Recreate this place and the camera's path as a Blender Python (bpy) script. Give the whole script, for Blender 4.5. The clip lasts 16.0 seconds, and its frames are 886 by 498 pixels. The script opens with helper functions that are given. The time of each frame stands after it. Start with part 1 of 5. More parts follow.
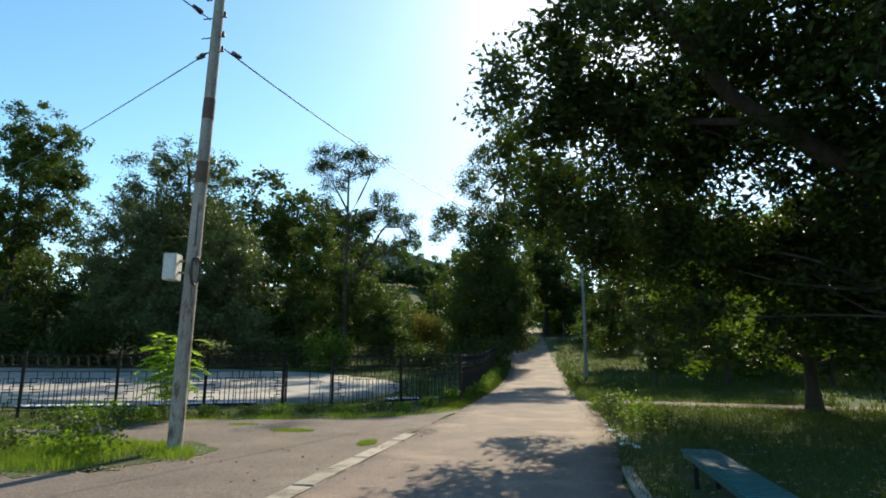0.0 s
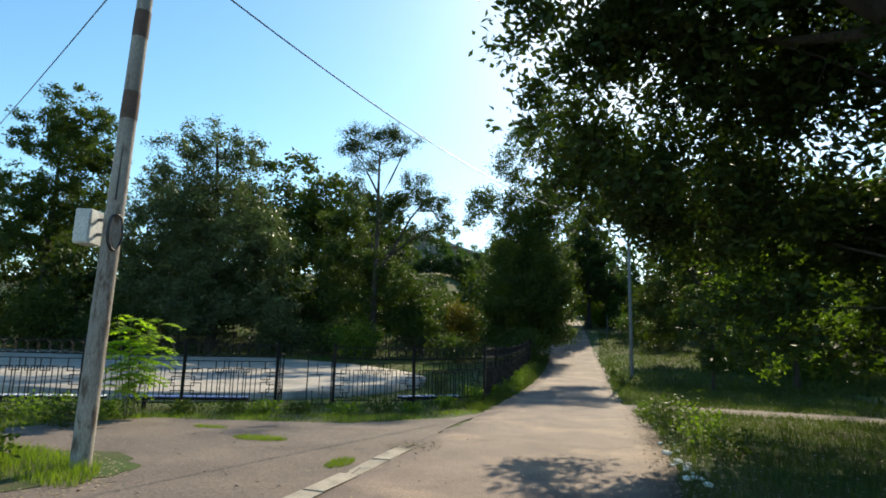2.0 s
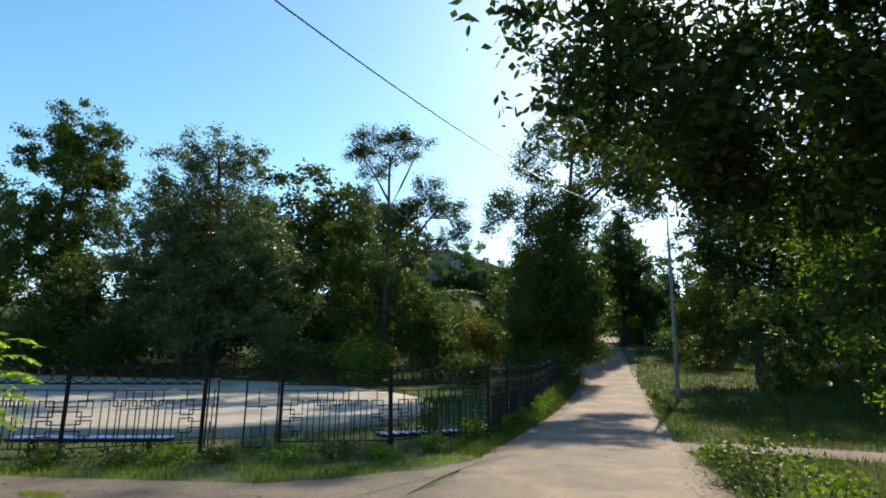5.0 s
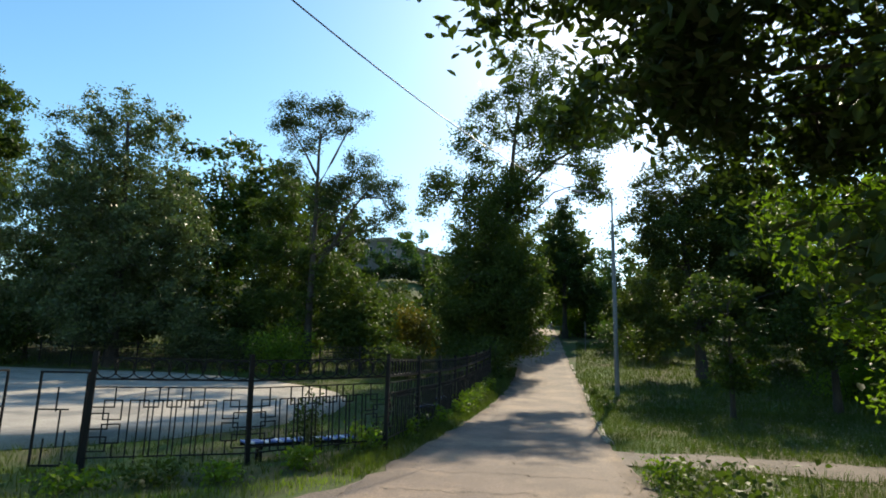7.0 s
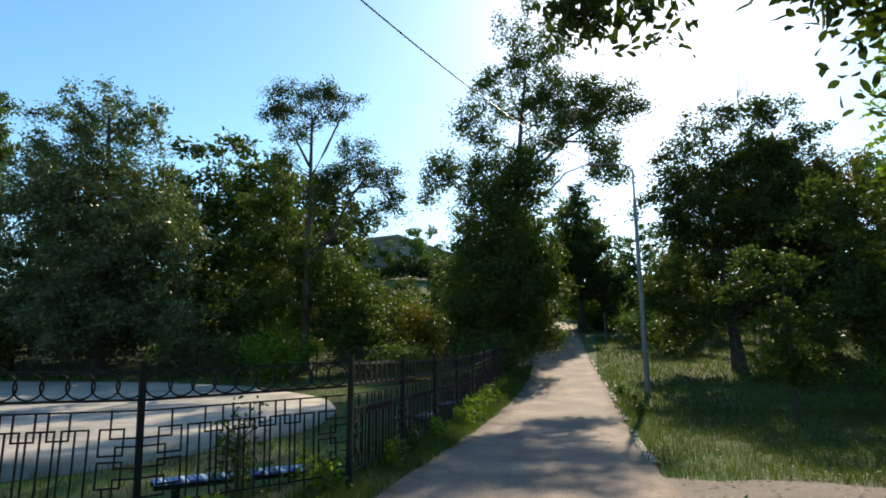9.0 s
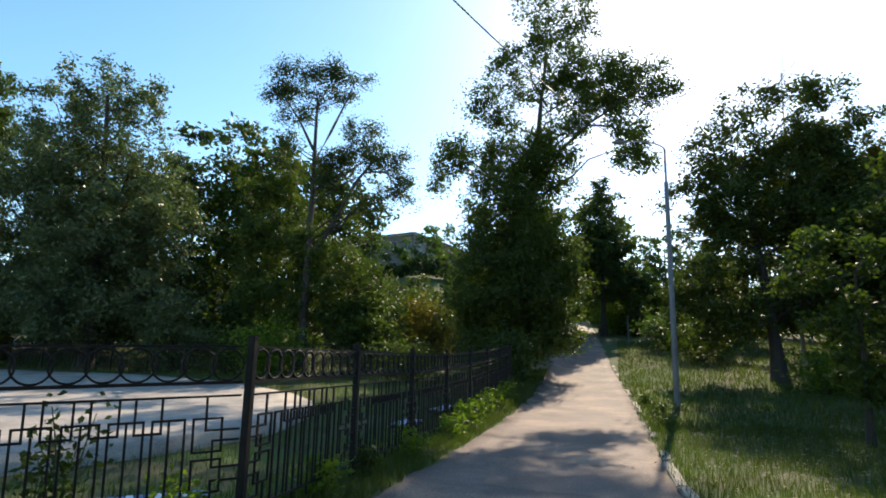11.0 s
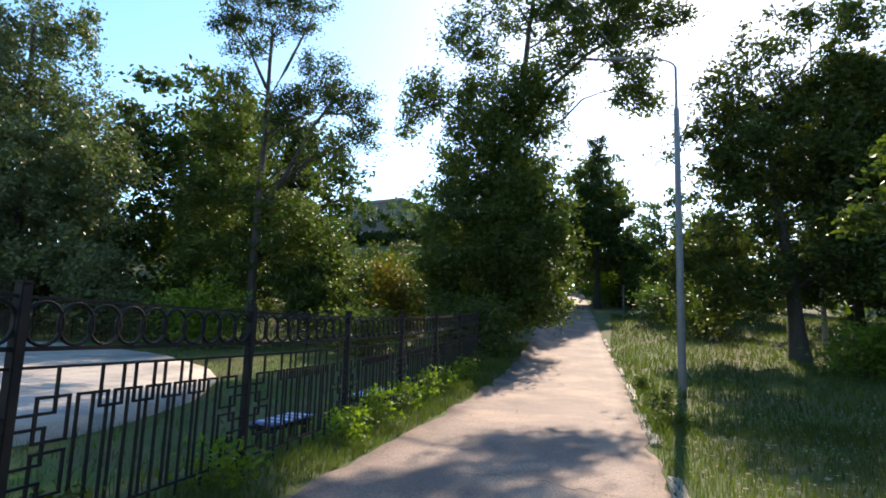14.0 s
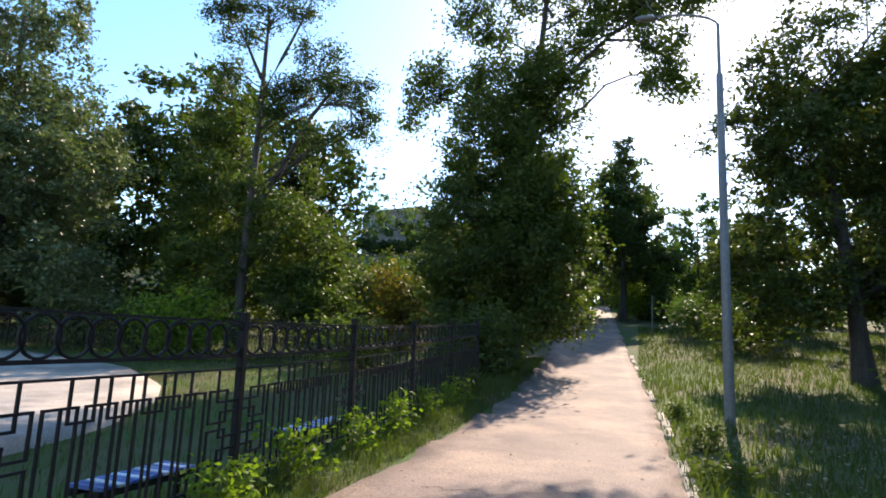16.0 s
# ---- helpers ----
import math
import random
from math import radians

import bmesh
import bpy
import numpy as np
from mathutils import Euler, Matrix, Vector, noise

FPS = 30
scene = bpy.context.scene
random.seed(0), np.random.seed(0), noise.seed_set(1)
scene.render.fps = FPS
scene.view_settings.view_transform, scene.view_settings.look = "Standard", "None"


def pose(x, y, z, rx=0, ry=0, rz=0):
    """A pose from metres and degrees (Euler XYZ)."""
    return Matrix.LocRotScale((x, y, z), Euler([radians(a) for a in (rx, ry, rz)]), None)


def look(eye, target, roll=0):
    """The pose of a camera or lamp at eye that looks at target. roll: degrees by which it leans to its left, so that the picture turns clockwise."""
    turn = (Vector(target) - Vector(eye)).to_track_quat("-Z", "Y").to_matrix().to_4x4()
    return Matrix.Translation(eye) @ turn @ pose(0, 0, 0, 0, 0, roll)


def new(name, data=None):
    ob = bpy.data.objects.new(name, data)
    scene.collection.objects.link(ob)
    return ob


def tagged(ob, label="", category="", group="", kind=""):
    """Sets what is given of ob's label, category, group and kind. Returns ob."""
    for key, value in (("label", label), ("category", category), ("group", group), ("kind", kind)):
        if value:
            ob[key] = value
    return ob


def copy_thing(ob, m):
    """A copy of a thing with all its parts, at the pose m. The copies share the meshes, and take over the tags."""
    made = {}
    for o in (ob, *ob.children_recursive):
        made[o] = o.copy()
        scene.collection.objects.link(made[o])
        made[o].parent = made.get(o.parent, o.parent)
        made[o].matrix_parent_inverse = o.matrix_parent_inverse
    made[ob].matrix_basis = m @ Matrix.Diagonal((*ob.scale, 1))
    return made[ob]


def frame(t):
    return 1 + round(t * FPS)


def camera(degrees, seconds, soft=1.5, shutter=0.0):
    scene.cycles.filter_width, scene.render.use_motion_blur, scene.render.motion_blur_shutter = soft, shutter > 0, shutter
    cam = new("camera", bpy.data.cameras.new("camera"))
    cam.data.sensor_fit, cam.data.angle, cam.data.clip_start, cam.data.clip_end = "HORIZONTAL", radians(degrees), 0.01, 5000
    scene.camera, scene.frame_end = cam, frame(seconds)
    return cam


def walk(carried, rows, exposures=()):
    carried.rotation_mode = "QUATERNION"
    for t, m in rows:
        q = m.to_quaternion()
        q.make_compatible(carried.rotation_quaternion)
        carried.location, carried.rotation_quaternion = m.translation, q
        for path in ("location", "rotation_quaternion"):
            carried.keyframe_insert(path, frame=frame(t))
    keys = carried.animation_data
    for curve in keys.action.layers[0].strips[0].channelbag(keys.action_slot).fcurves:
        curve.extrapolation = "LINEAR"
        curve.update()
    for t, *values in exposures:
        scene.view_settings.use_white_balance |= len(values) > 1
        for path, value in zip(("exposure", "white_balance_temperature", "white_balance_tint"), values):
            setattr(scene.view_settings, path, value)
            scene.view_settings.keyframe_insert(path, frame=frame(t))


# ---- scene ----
cam = camera(74.4, 16.0, soft=1.8)
PATH = [
    (0, (0.042, 0.107, 1.529), (-0.33, 2.037, 1.896), 0.3),
    (0.5, (0.023, 0.822, 1.56), (-0.425, 2.739, 1.914), 0.3),
    (1, (0.035, 1.518, 1.544), (-0.417, 3.436, 1.884), 1.0),
    (1.5, (0.027, 2.236, 1.557), (-0.474, 4.143, 1.891), 2.9),
    (2, (0.094, 2.912, 1.598), (-0.42, 4.816, 1.933), 1.6),
    (2.5, (0.061, 3.587, 1.589), (-0.477, 5.481, 1.937), 2.0),
    (3, (0.049, 4.29, 1.58), (-0.483, 6.187, 1.926), -0.5),
    (3.5, (0.02, 4.973, 1.619), (-0.547, 6.857, 1.974), 1.1),
    (3.7, (0.002, 5.231, 1.6), (-0.579, 7.105, 1.988), 2.1),
    (5.8, (-0.003, 8.299, 1.643), (-0.63, 10.155, 2.045), 0.4),
    (6, (0.039, 8.604, 1.638), (-0.554, 10.471, 2.037), 1.3),
    (6.5, (0.085, 9.376, 1.635), (-0.368, 11.283, 2.03), 1.7),
    (7, (0.086, 10.12, 1.628), (-0.355, 12.034, 2.006), 1.5),
    (7.5, (0.049, 10.862, 1.643), (-0.361, 12.786, 2.006), -0.4),
    (8, (0.024, 11.574, 1.652), (-0.478, 13.472, 2.031), -0.1),
    (8.5, (-0.013, 12.328, 1.652), (-0.483, 14.239, 2.009), -1.2),
    (9, (-0.115, 13.08, 1.659), (-0.599, 14.985, 2.034), -0.3),
    (9.2, (-0.146, 13.367, 1.646), (-0.63, 15.272, 2.012), -0.5),
    (11.3, (-0.124, 16.248, 1.526), (-0.686, 18.128, 1.91), 1.5),
    (11.5, (-0.123, 16.547, 1.519), (-0.676, 18.431, 1.897), 1.0),
    (12, (-0.149, 17.284, 1.546), (-0.697, 19.172, 1.915), 2.2),
    (12.5, (-0.053, 17.979, 1.549), (-0.55, 19.884, 1.898), 1.6),
    (13, (-0.029, 18.724, 1.582), (-0.524, 20.634, 1.907), 3.0),
    (13.5, (0.004, 19.444, 1.547), (-0.489, 21.357, 1.862), 2.5),
    (14, (-0.011, 20.255, 1.522), (-0.561, 22.155, 1.815), 2.2),
    (14.5, (0.086, 20.986, 1.501), (-0.465, 22.892, 1.753), 0.0),
    (15, (0.071, 21.686, 1.541), (-0.497, 23.581, 1.837), 3.2),
    (15.5, (0.026, 22.396, 1.523), (-0.545, 24.287, 1.838), 3.3),
    (16, (-0.015, 23.097, 1.583), (-0.646, 24.965, 1.915), 2.9),
]
walk(cam, [(t, look(eye, target, roll)) for t, eye, target, roll in PATH], [(0, 0.65, 6700, 2), (6, 0.65, 6700, 2), (9.2, 0.7, 6700, 4), (11.3, 0.92, 6700, 10), (13.5, 1.26, 6700, 14), (16, 1.44, 6700, 17)])

# ---- world, sun, exposure ----
SUN_AZ, SUN_EL = 6.5, 35.0
SUN_DIR = Vector((math.sin(radians(SUN_AZ)) * math.cos(radians(SUN_EL)), math.cos(radians(SUN_AZ)) * math.cos(radians(SUN_EL)), math.sin(radians(SUN_EL))))
world = bpy.data.worlds.new("sky")
scene.world = world
world.use_nodes = True
wn = world.node_tree.nodes
wn.clear()
sky = wn.new("ShaderNodeTexSky")
sky.sky_type, sky.sun_disc = "NISHITA", False
sky.sun_elevation, sky.sun_rotation = radians(SUN_EL), radians(SUN_AZ)
sky.air_density, sky.dust_density, sky.ozone_density = 1.0, 0.35, 1.6
wbg = wn.new("ShaderNodeBackground")
wbg.inputs["Strength"].default_value = 0.15
wout = wn.new("ShaderNodeOutputWorld")
deep = wn.new("ShaderNodeHueSaturation")
deep.inputs["Hue"].default_value, deep.inputs["Saturation"].default_value = 0.493, 1.2
world.node_tree.links.new(sky.outputs[0], deep.inputs["Color"])
world.node_tree.links.new(deep.outputs[0], wbg.inputs[0])
world.node_tree.links.new(wbg.outputs[0], wout.inputs[0])
sun_lamp = bpy.data.lights.new("sun", "SUN")
sun_lamp.energy, sun_lamp.angle, sun_lamp.color = 4.5, radians(0.53), (1.0, 0.86, 0.68)
sun_ob = new("sun", sun_lamp)
sun_ob.matrix_basis = look(SUN_DIR * 200, (0, 0, 0))


# ---- materials ----
def nodes_of(name):
    m = bpy.data.materials.new(name)
    m.use_nodes = True
    nt = m.node_tree
    return m, nt, nt.nodes["Principled BSDF"], nt.nodes["Material Output"]


def surface(name, c1, c2, rough=0.8, scale=3.0, fine=60.0, bump=0.3, dist=0.01, metal=0.0, c3=None, c3_scale=0.6, c3_range=(0.55, 0.7), spec=0.5, vary=0.0, stretch=(1, 1, 1), fine_amt=0.35):
    """Two tones mixed by a broad noise, a fine grain, an optional stain colour, and a bump."""
    m, nt, bsdf, out = nodes_of(name)
    N, L = nt.nodes.new, nt.links.new
    tc = N("ShaderNodeTexCoord")
    mp = N("ShaderNodeMapping")
    mp.inputs["Scale"].default_value = stretch
    geo = N("ShaderNodeNewGeometry")
    L(geo.outputs["Position"], mp.inputs["Vector"])
    n1 = N("ShaderNodeTexNoise")
    n1.inputs["Scale"].default_value, n1.inputs["Detail"].default_value, n1.inputs["Roughness"].default_value = scale, 8, 0.6
    n2 = N("ShaderNodeTexNoise")
    n2.inputs["Scale"].default_value, n2.inputs["Detail"].default_value = fine, 4
    L(mp.outputs[0], n1.inputs["Vector"])
    L(mp.outputs[0], n2.inputs["Vector"])
    r1 = N("ShaderNodeMapRange")
    r1.inputs["From Min"].default_value, r1.inputs["From Max"].default_value = 0.3, 0.7
    L(n1.outputs["Fac"], r1.inputs["Value"])
    mix = N("ShaderNodeMix")
    mix.data_type = "RGBA"
    mix.inputs["A"].default_value, mix.inputs["B"].default_value = (*c1, 1), (*c2, 1)
    L(r1.outputs[0], mix.inputs["Factor"])
    col = mix.outputs["Result"]
    if c3:
        n3 = N("ShaderNodeTexNoise")
        n3.inputs["Scale"].default_value, n3.inputs["Detail"].default_value, n3.inputs["Roughness"].default_value = c3_scale, 9, 0.65
        L(mp.outputs[0], n3.inputs["Vector"])
        r3 = N("ShaderNodeMapRange")
        r3.inputs["From Min"].default_value, r3.inputs["From Max"].default_value = c3_range
        L(n3.outputs["Fac"], r3.inputs["Value"])
        mx = N("ShaderNodeMix")
        mx.data_type = "RGBA"
        L(r3.outputs[0], mx.inputs["Factor"])
        L(col, mx.inputs["A"])
        mx.inputs["B"].default_value = (*c3, 1)
        col = mx.outputs["Result"]
    hs = N("ShaderNodeHueSaturation")
    r2 = N("ShaderNodeMapRange")
    r2.inputs["From Min"].default_value, r2.inputs["From Max"].default_value = 0.25, 0.75
    r2.inputs["To Min"].default_value, r2.inputs["To Max"].default_value = 1 - fine_amt, 1 + fine_amt
    L(n2.outputs["Fac"], r2.inputs["Value"])
    val = r2.outputs[0]
    if vary:
        oi = N("ShaderNodeObjectInfo")
        rv = N("ShaderNodeMapRange")
        rv.inputs["To Min"].default_value, rv.inputs["To Max"].default_value = 1 - vary, 1 + vary
        L(oi.outputs["Random"], rv.inputs["Value"])
        mul = N("ShaderNodeMath")
        mul.operation = "MULTIPLY"
        L(val, mul.inputs[0])
        L(rv.outputs[0], mul.inputs[1])
        val = mul.outputs[0]
    L(val, hs.inputs["Value"])
    L(col, hs.inputs["Color"])
    L(hs.outputs[0], bsdf.inputs["Base Color"])
    bsdf.inputs["Roughness"].default_value, bsdf.inputs["Metallic"].default_value = rough, metal
    bsdf.inputs["Specular IOR Level"].default_value = spec
    bp = N("ShaderNodeBump")
    bp.inputs["Strength"].default_value, bp.inputs["Distance"].default_value = bump, dist
    add = N("ShaderNodeMath")
    add.operation = "ADD"
    L(n1.outputs["Fac"], add.inputs[0])
    L(n2.outputs["Fac"], add.inputs[1])
    L(add.outputs[0], bp.inputs["Height"])
    L(bp.outputs[0], bsdf.inputs["Normal"])
    return m


def leafy(name, dark, light, glow, translucent=0.4, rough=0.55, gloss=0.12):
    """Leaf or grass: each blade its own tone, with light passing through it."""
    m, nt, bsdf, out = nodes_of(name)
    N, L = nt.nodes.new, nt.links.new
    geo = N("ShaderNodeNewGeometry")
    n1 = N("ShaderNodeTexNoise")
    n1.inputs["Scale"].default_value, n1.inputs["Detail"].default_value = 0.5, 3
    L(geo.outputs["Position"], n1.inputs["Vector"])
    add = N("ShaderNodeMath")
    add.operation = "MULTIPLY_ADD"
    add.inputs[1].default_value = 0.4
    L(geo.outputs["Random Per Island"], add.inputs[0])
    sub = N("ShaderNodeMath")
    sub.operation = "SUBTRACT"
    sub.inputs[1].default_value = 0.2
    L(n1.outputs["Fac"], sub.inputs[0])
    L(sub.outputs[0], add.inputs[2])
    mix = N("ShaderNodeMix")
    mix.data_type, mix.clamp_factor = "RGBA", True
    mix.inputs["A"].default_value, mix.inputs["B"].default_value = (*dark, 1), (*light, 1)
    L(add.outputs[0], mix.inputs["Factor"])
    L(mix.outputs["Result"], bsdf.inputs["Base Color"])
    bsdf.inputs["Roughness"].default_value = rough
    bsdf.inputs["Specular IOR Level"].default_value = gloss
    mg = N("ShaderNodeMix")
    mg.data_type, mg.blend_type = "RGBA", "MULTIPLY"
    mg.inputs["Factor"].default_value = 1.0
    L(mix.outputs["Result"], mg.inputs["A"])
    mg.inputs["B"].default_value = (*glow, 1)
    tr = N("ShaderNodeBsdfTranslucent")
    L(mg.outputs["Result"], tr.inputs["Color"])
    sh = N("ShaderNodeMixShader")
    sh.inputs[0].default_value = translucent
    L(bsdf.outputs[0], sh.inputs[1])
    L(tr.outputs[0], sh.inputs[2])
    L(sh.outputs[0], out.inputs["Surface"])
    return m


M_EARTH = surface("earth_and_turf", (0.06, 0.066, 0.026), (0.12, 0.098, 0.056), 0.95, 1.2, 40, 0.6, 0.03, c3=(0.05, 0.09, 0.018), c3_scale=0.35, c3_range=(0.4, 0.6), spec=0.2)
M_ASPHALT = surface("worn_asphalt", (0.140, 0.102, 0.084), (0.225, 0.164, 0.132), 0.85, 0.9, 42, 0.5, 0.008, c3=(0.30, 0.215, 0.158), c3_scale=0.6, c3_range=(0.5, 0.66), spec=0.3, fine_amt=0.5)
M_APRON = surface("dark_asphalt", (0.112, 0.086, 0.072), (0.178, 0.136, 0.110), 0.88, 0.8, 42, 0.6, 0.008, c3=(0.20, 0.17, 0.14), c3_scale=0.5, c3_range=(0.56, 0.72), spec=0.3, fine_amt=0.55)
M_CONCRETE = surface("pale_concrete", (0.29, 0.25, 0.215), (0.40, 0.35, 0.295), 0.85, 1.5, 60, 0.3, 0.006, c3=(0.20, 0.18, 0.16), c3_scale=0.35, c3_range=(0.5, 0.62), fine_amt=0.45)
M_KERB = surface("weathered_kerbstone", (0.24, 0.205, 0.165), (0.38, 0.33, 0.265), 0.9, 4, 70, 0.5, 0.01, c3=(0.16, 0.14, 0.11), c3_scale=2.2, c3_range=(0.5, 0.66), vary=0.15)
M_CRACK = surface("crack_filling", (0.035, 0.03, 0.025), (0.06, 0.05, 0.04), 0.95, 9, 60, 0.2, 0.004)
M_LITTER = surface("dry_litter", (0.20, 0.16, 0.11), (0.32, 0.25, 0.165), 0.95, 8, 80, 0.6, 0.02)
M_STRAW = surface("dry_straw", (0.24, 0.19, 0.11), (0.38, 0.30, 0.18), 0.95, 8, 80, 0.3, 0.01)
M_CHALK = surface("broken_plaster", (0.6, 0.57, 0.5), (0.78, 0.75, 0.68), 0.9, 9, 50, 0.5, 0.01, vary=0.2)
M_IRON = surface("black_painted_iron", (0.009, 0.009, 0.010), (0.017, 0.015, 0.015), 0.65, 6, 120, 0.15, 0.002, c3=(0.07, 0.045, 0.03), c3_scale=5, c3_range=(0.62, 0.75), fine_amt=0.2, spec=0.2)
M_POLE = surface("weathered_pole", (0.20, 0.18, 0.16), (0.40, 0.365, 0.325), 0.88, 3, 60, 0.5, 0.01, c3=(0.12, 0.085, 0.065), c3_scale=6.0, c3_range=(0.54, 0.64), stretch=(1, 1, 0.3))
M_POLE_BAND = surface("dark_band", (0.09, 0.06, 0.045), (0.14, 0.09, 0.07), 0.9, 7, 60, 0.3, 0.005)
M_STEEL = surface("galvanised_grey", (0.13, 0.125, 0.125), (0.20, 0.195, 0.19), 0.6, 2, 50, 0.1, 0.003, metal=0.2, c3=(0.16, 0.14, 0.125), c3_scale=1.5, stretch=(1, 1, 0.3))
M_BOX = surface("grey_box_paint", (0.50, 0.50, 0.48), (0.60, 0.60, 0.57), 0.55, 4, 60, 0.1, 0.002, c3=(0.35, 0.33, 0.3), c3_scale=3)
M_CABLE = surface("black_cable", (0.02, 0.02, 0.022), (0.03, 0.03, 0.032), 0.5, 10, 80, 0.1, 0.001)
M_CERAMIC = surface("brown_ceramic", (0.05, 0.03, 0.02), (0.08, 0.05, 0.03), 0.25, 10, 60, 0.05, 0.001)
M_BLUE = surface("blue_bench_paint", (0.05, 0.10, 0.30), (0.09, 0.16, 0.40), 0.5, 6, 70, 0.2, 0.003, c3=(0.30, 0.32, 0.36), c3_scale=4, c3_range=(0.58, 0.72), vary=0.25)
M_WHITE = surface("white_bench_paint", (0.60, 0.62, 0.66), (0.74, 0.75, 0.77), 0.5, 6, 70, 0.2, 0.003, c3=(0.35, 0.33, 0.3), c3_scale=4, c3_range=(0.6, 0.74), vary=0.12)
M_TEAL = surface("teal_bench_paint", (0.010, 0.09, 0.10), (0.02, 0.13, 0.135), 0.45, 6, 70, 0.2, 0.003, c3=(0.12, 0.2, 0.2), c3_scale=4, c3_range=(0.6, 0.74), vary=0.15)
M_BARK = surface("dark_bark", (0.03, 0.025, 0.02), (0.068, 0.056, 0.045), 0.95, 5, 45, 0.9, 0.04, stretch=(1, 1, 0.25))
M_STEM = surface("green_stem", (0.10, 0.12, 0.04), (0.16, 0.15, 0.07), 0.8, 8, 60, 0.3, 0.005)
M_DEADWOOD = surface("bare_grey_wood", (0.30, 0.27, 0.23), (0.42, 0.38, 0.33), 0.9, 6, 50, 0.5, 0.01)
M_WALL = surface("grey_render", (0.15, 0.125, 0.11), (0.21, 0.18, 0.155), 0.9, 0.7, 20, 0.3, 0.02, c3=(0.18, 0.16, 0.15), c3_scale=0.4)
M_ROOF = surface("grey_roof_sheet", (0.15, 0.14, 0.135), (0.21, 0.195, 0.185), 0.75, 0.8, 20, 0.2, 0.02)
M_PANE = surface("dark_window_glass", (0.015, 0.018, 0.022), (0.03, 0.033, 0.038), 0.08, 2, 20, 0.02, 0.002, fine_amt=0.05)
M_FRAME = surface("pale_window_frame", (0.26, 0.235, 0.205), (0.34, 0.31, 0.27), 0.75, 3, 40, 0.1, 0.003)

L_DEEP = leafy("deep_green_leaf", (0.019, 0.033, 0.010), (0.058, 0.083, 0.021), (1.5, 1.75, 0.5), 0.27, 0.55, 0.18)
L_MID = leafy("mid_green_leaf", (0.028, 0.045, 0.012), (0.082, 0.11, 0.027), (1.5, 1.75, 0.5), 0.36, 0.55, 0.18)
L_SILVER = leafy("silvery_green_leaf", (0.032, 0.048, 0.020), (0.14, 0.165, 0.075), (1.4, 1.7, 0.6), 0.28, 0.42, 0.28)
L_OLIVE = leafy("olive_green_leaf", (0.024, 0.038, 0.010), (0.075, 0.096, 0.024), (1.5, 1.65, 0.5), 0.33, 0.55, 0.18)
L_FRESH = leafy("fresh_green_leaf", (0.06, 0.10, 0.015), (0.15, 0.21, 0.032), (1.7, 2.0, 0.5), 0.45)
L_AUTUMN = leafy("yellowing_leaf", (0.075, 0.075, 0.016), (0.15, 0.13, 0.026), (1.6, 1.5, 0.5), 0.4)
# Lawn and verge grass, its colour lowered to stand for tree shade.
L_GRASS = leafy("grass_blade", (0.034, 0.05, 0.014), (0.095, 0.118, 0.032), (1.6, 1.9, 0.5), 0.32)
L_SPROUT = leafy("bright_sprout_leaf", (0.22, 0.34, 0.035), (0.34, 0.46, 0.06), (1.7, 1.8, 0.5), 0.55)
# Lighter grass copy with sunlight in its colour, for tufts, island and fence foot.
L_TURF = leafy("sunlit_grass_blade", (0.08, 0.115, 0.02), (0.19, 0.235, 0.045), (1.6, 1.9, 0.5), 0.48)
# Distance haze is put into this leaf colour: a paler, greyer green.
L_HAZE = leafy("hazed_foliage", (0.035, 0.06, 0.02), (0.085, 0.125, 0.045), (1.5, 1.9, 0.6), 0.32)


# ---- building blocks ----
def smooth(a, b, t):
    t = np.clip((t - a) / (b - a), 0, 1)
    return t * t * (3 - 2 * t)


GY = (-1000, 20, 28, 34, 37, 46, 52, 58, 90, 140, 300, 3000)
GZ = (0, 0, 0.06, 0.20, 0.33, 1.0, 1.85, 2.9, 6.8, 8.8, 9.6, 9.6)


FENCE_X = (-21, -13.3, -11.35, -9.45, -8.05, -6.7, -4.85, -3.3)
FENCE_Y = (9.0, 13.0, 14.0, 15.0, 16.7, 17.4, 18.6, 20.3)


def base_z(x, y):
    """Height of the lane: level along the walk, climbing a hill beyond it."""
    x, y = np.asarray(x, float), np.asarray(y, float)
    return sum(np.interp(y + d, GY, GZ) for d in (-3, -1.5, 0, 1.5, 3)) / 5


def ground_z(x, y):
    """The lane's height, with a low verge under the fence, a shallow hollow behind it, a slightly raised lawn and a knoll under the house."""
    x, y = np.asarray(x, float), np.asarray(y, float)
    verge = (0.06 + 0.20 * smooth(26, 38, y)) * smooth(-2.85, -3.3, x) * (1 - smooth(-4.0, -4.8, x)) * smooth(16.5, 20, y)
    line = np.interp(x, FENCE_X, FENCE_Y)
    hollow = -0.18 * smooth(-3.9, -5.0, x) * smooth(line - 0.2, line + 0.9, y) * (1 - smooth(27, 33, y))
    knoll = 7.0 * smooth(62, 97, y) * smooth(-13, -25, x)
    return base_z(x, y) + verge + hollow + knoll + 0.05 * smooth(1.2, 2.4, x)


def gz(x, y):
    return float(ground_z(x, y))


def link(name, mesh, material, parent=None, label=""):
    ob = new(name, mesh)
    if material and not mesh.materials:
        mesh.materials.append(material)
    if parent:
        ob.parent = parent
    if label:
        ob["label"] = label
    return ob


def part(name, bm, material, parent=None, label="", shade=False):
    mesh = bpy.data.meshes.new(name)
    bm.to_mesh(mesh)
    bm.free()
    if shade:
        mesh.shade_smooth()
    return link(name, mesh, material, parent, label)


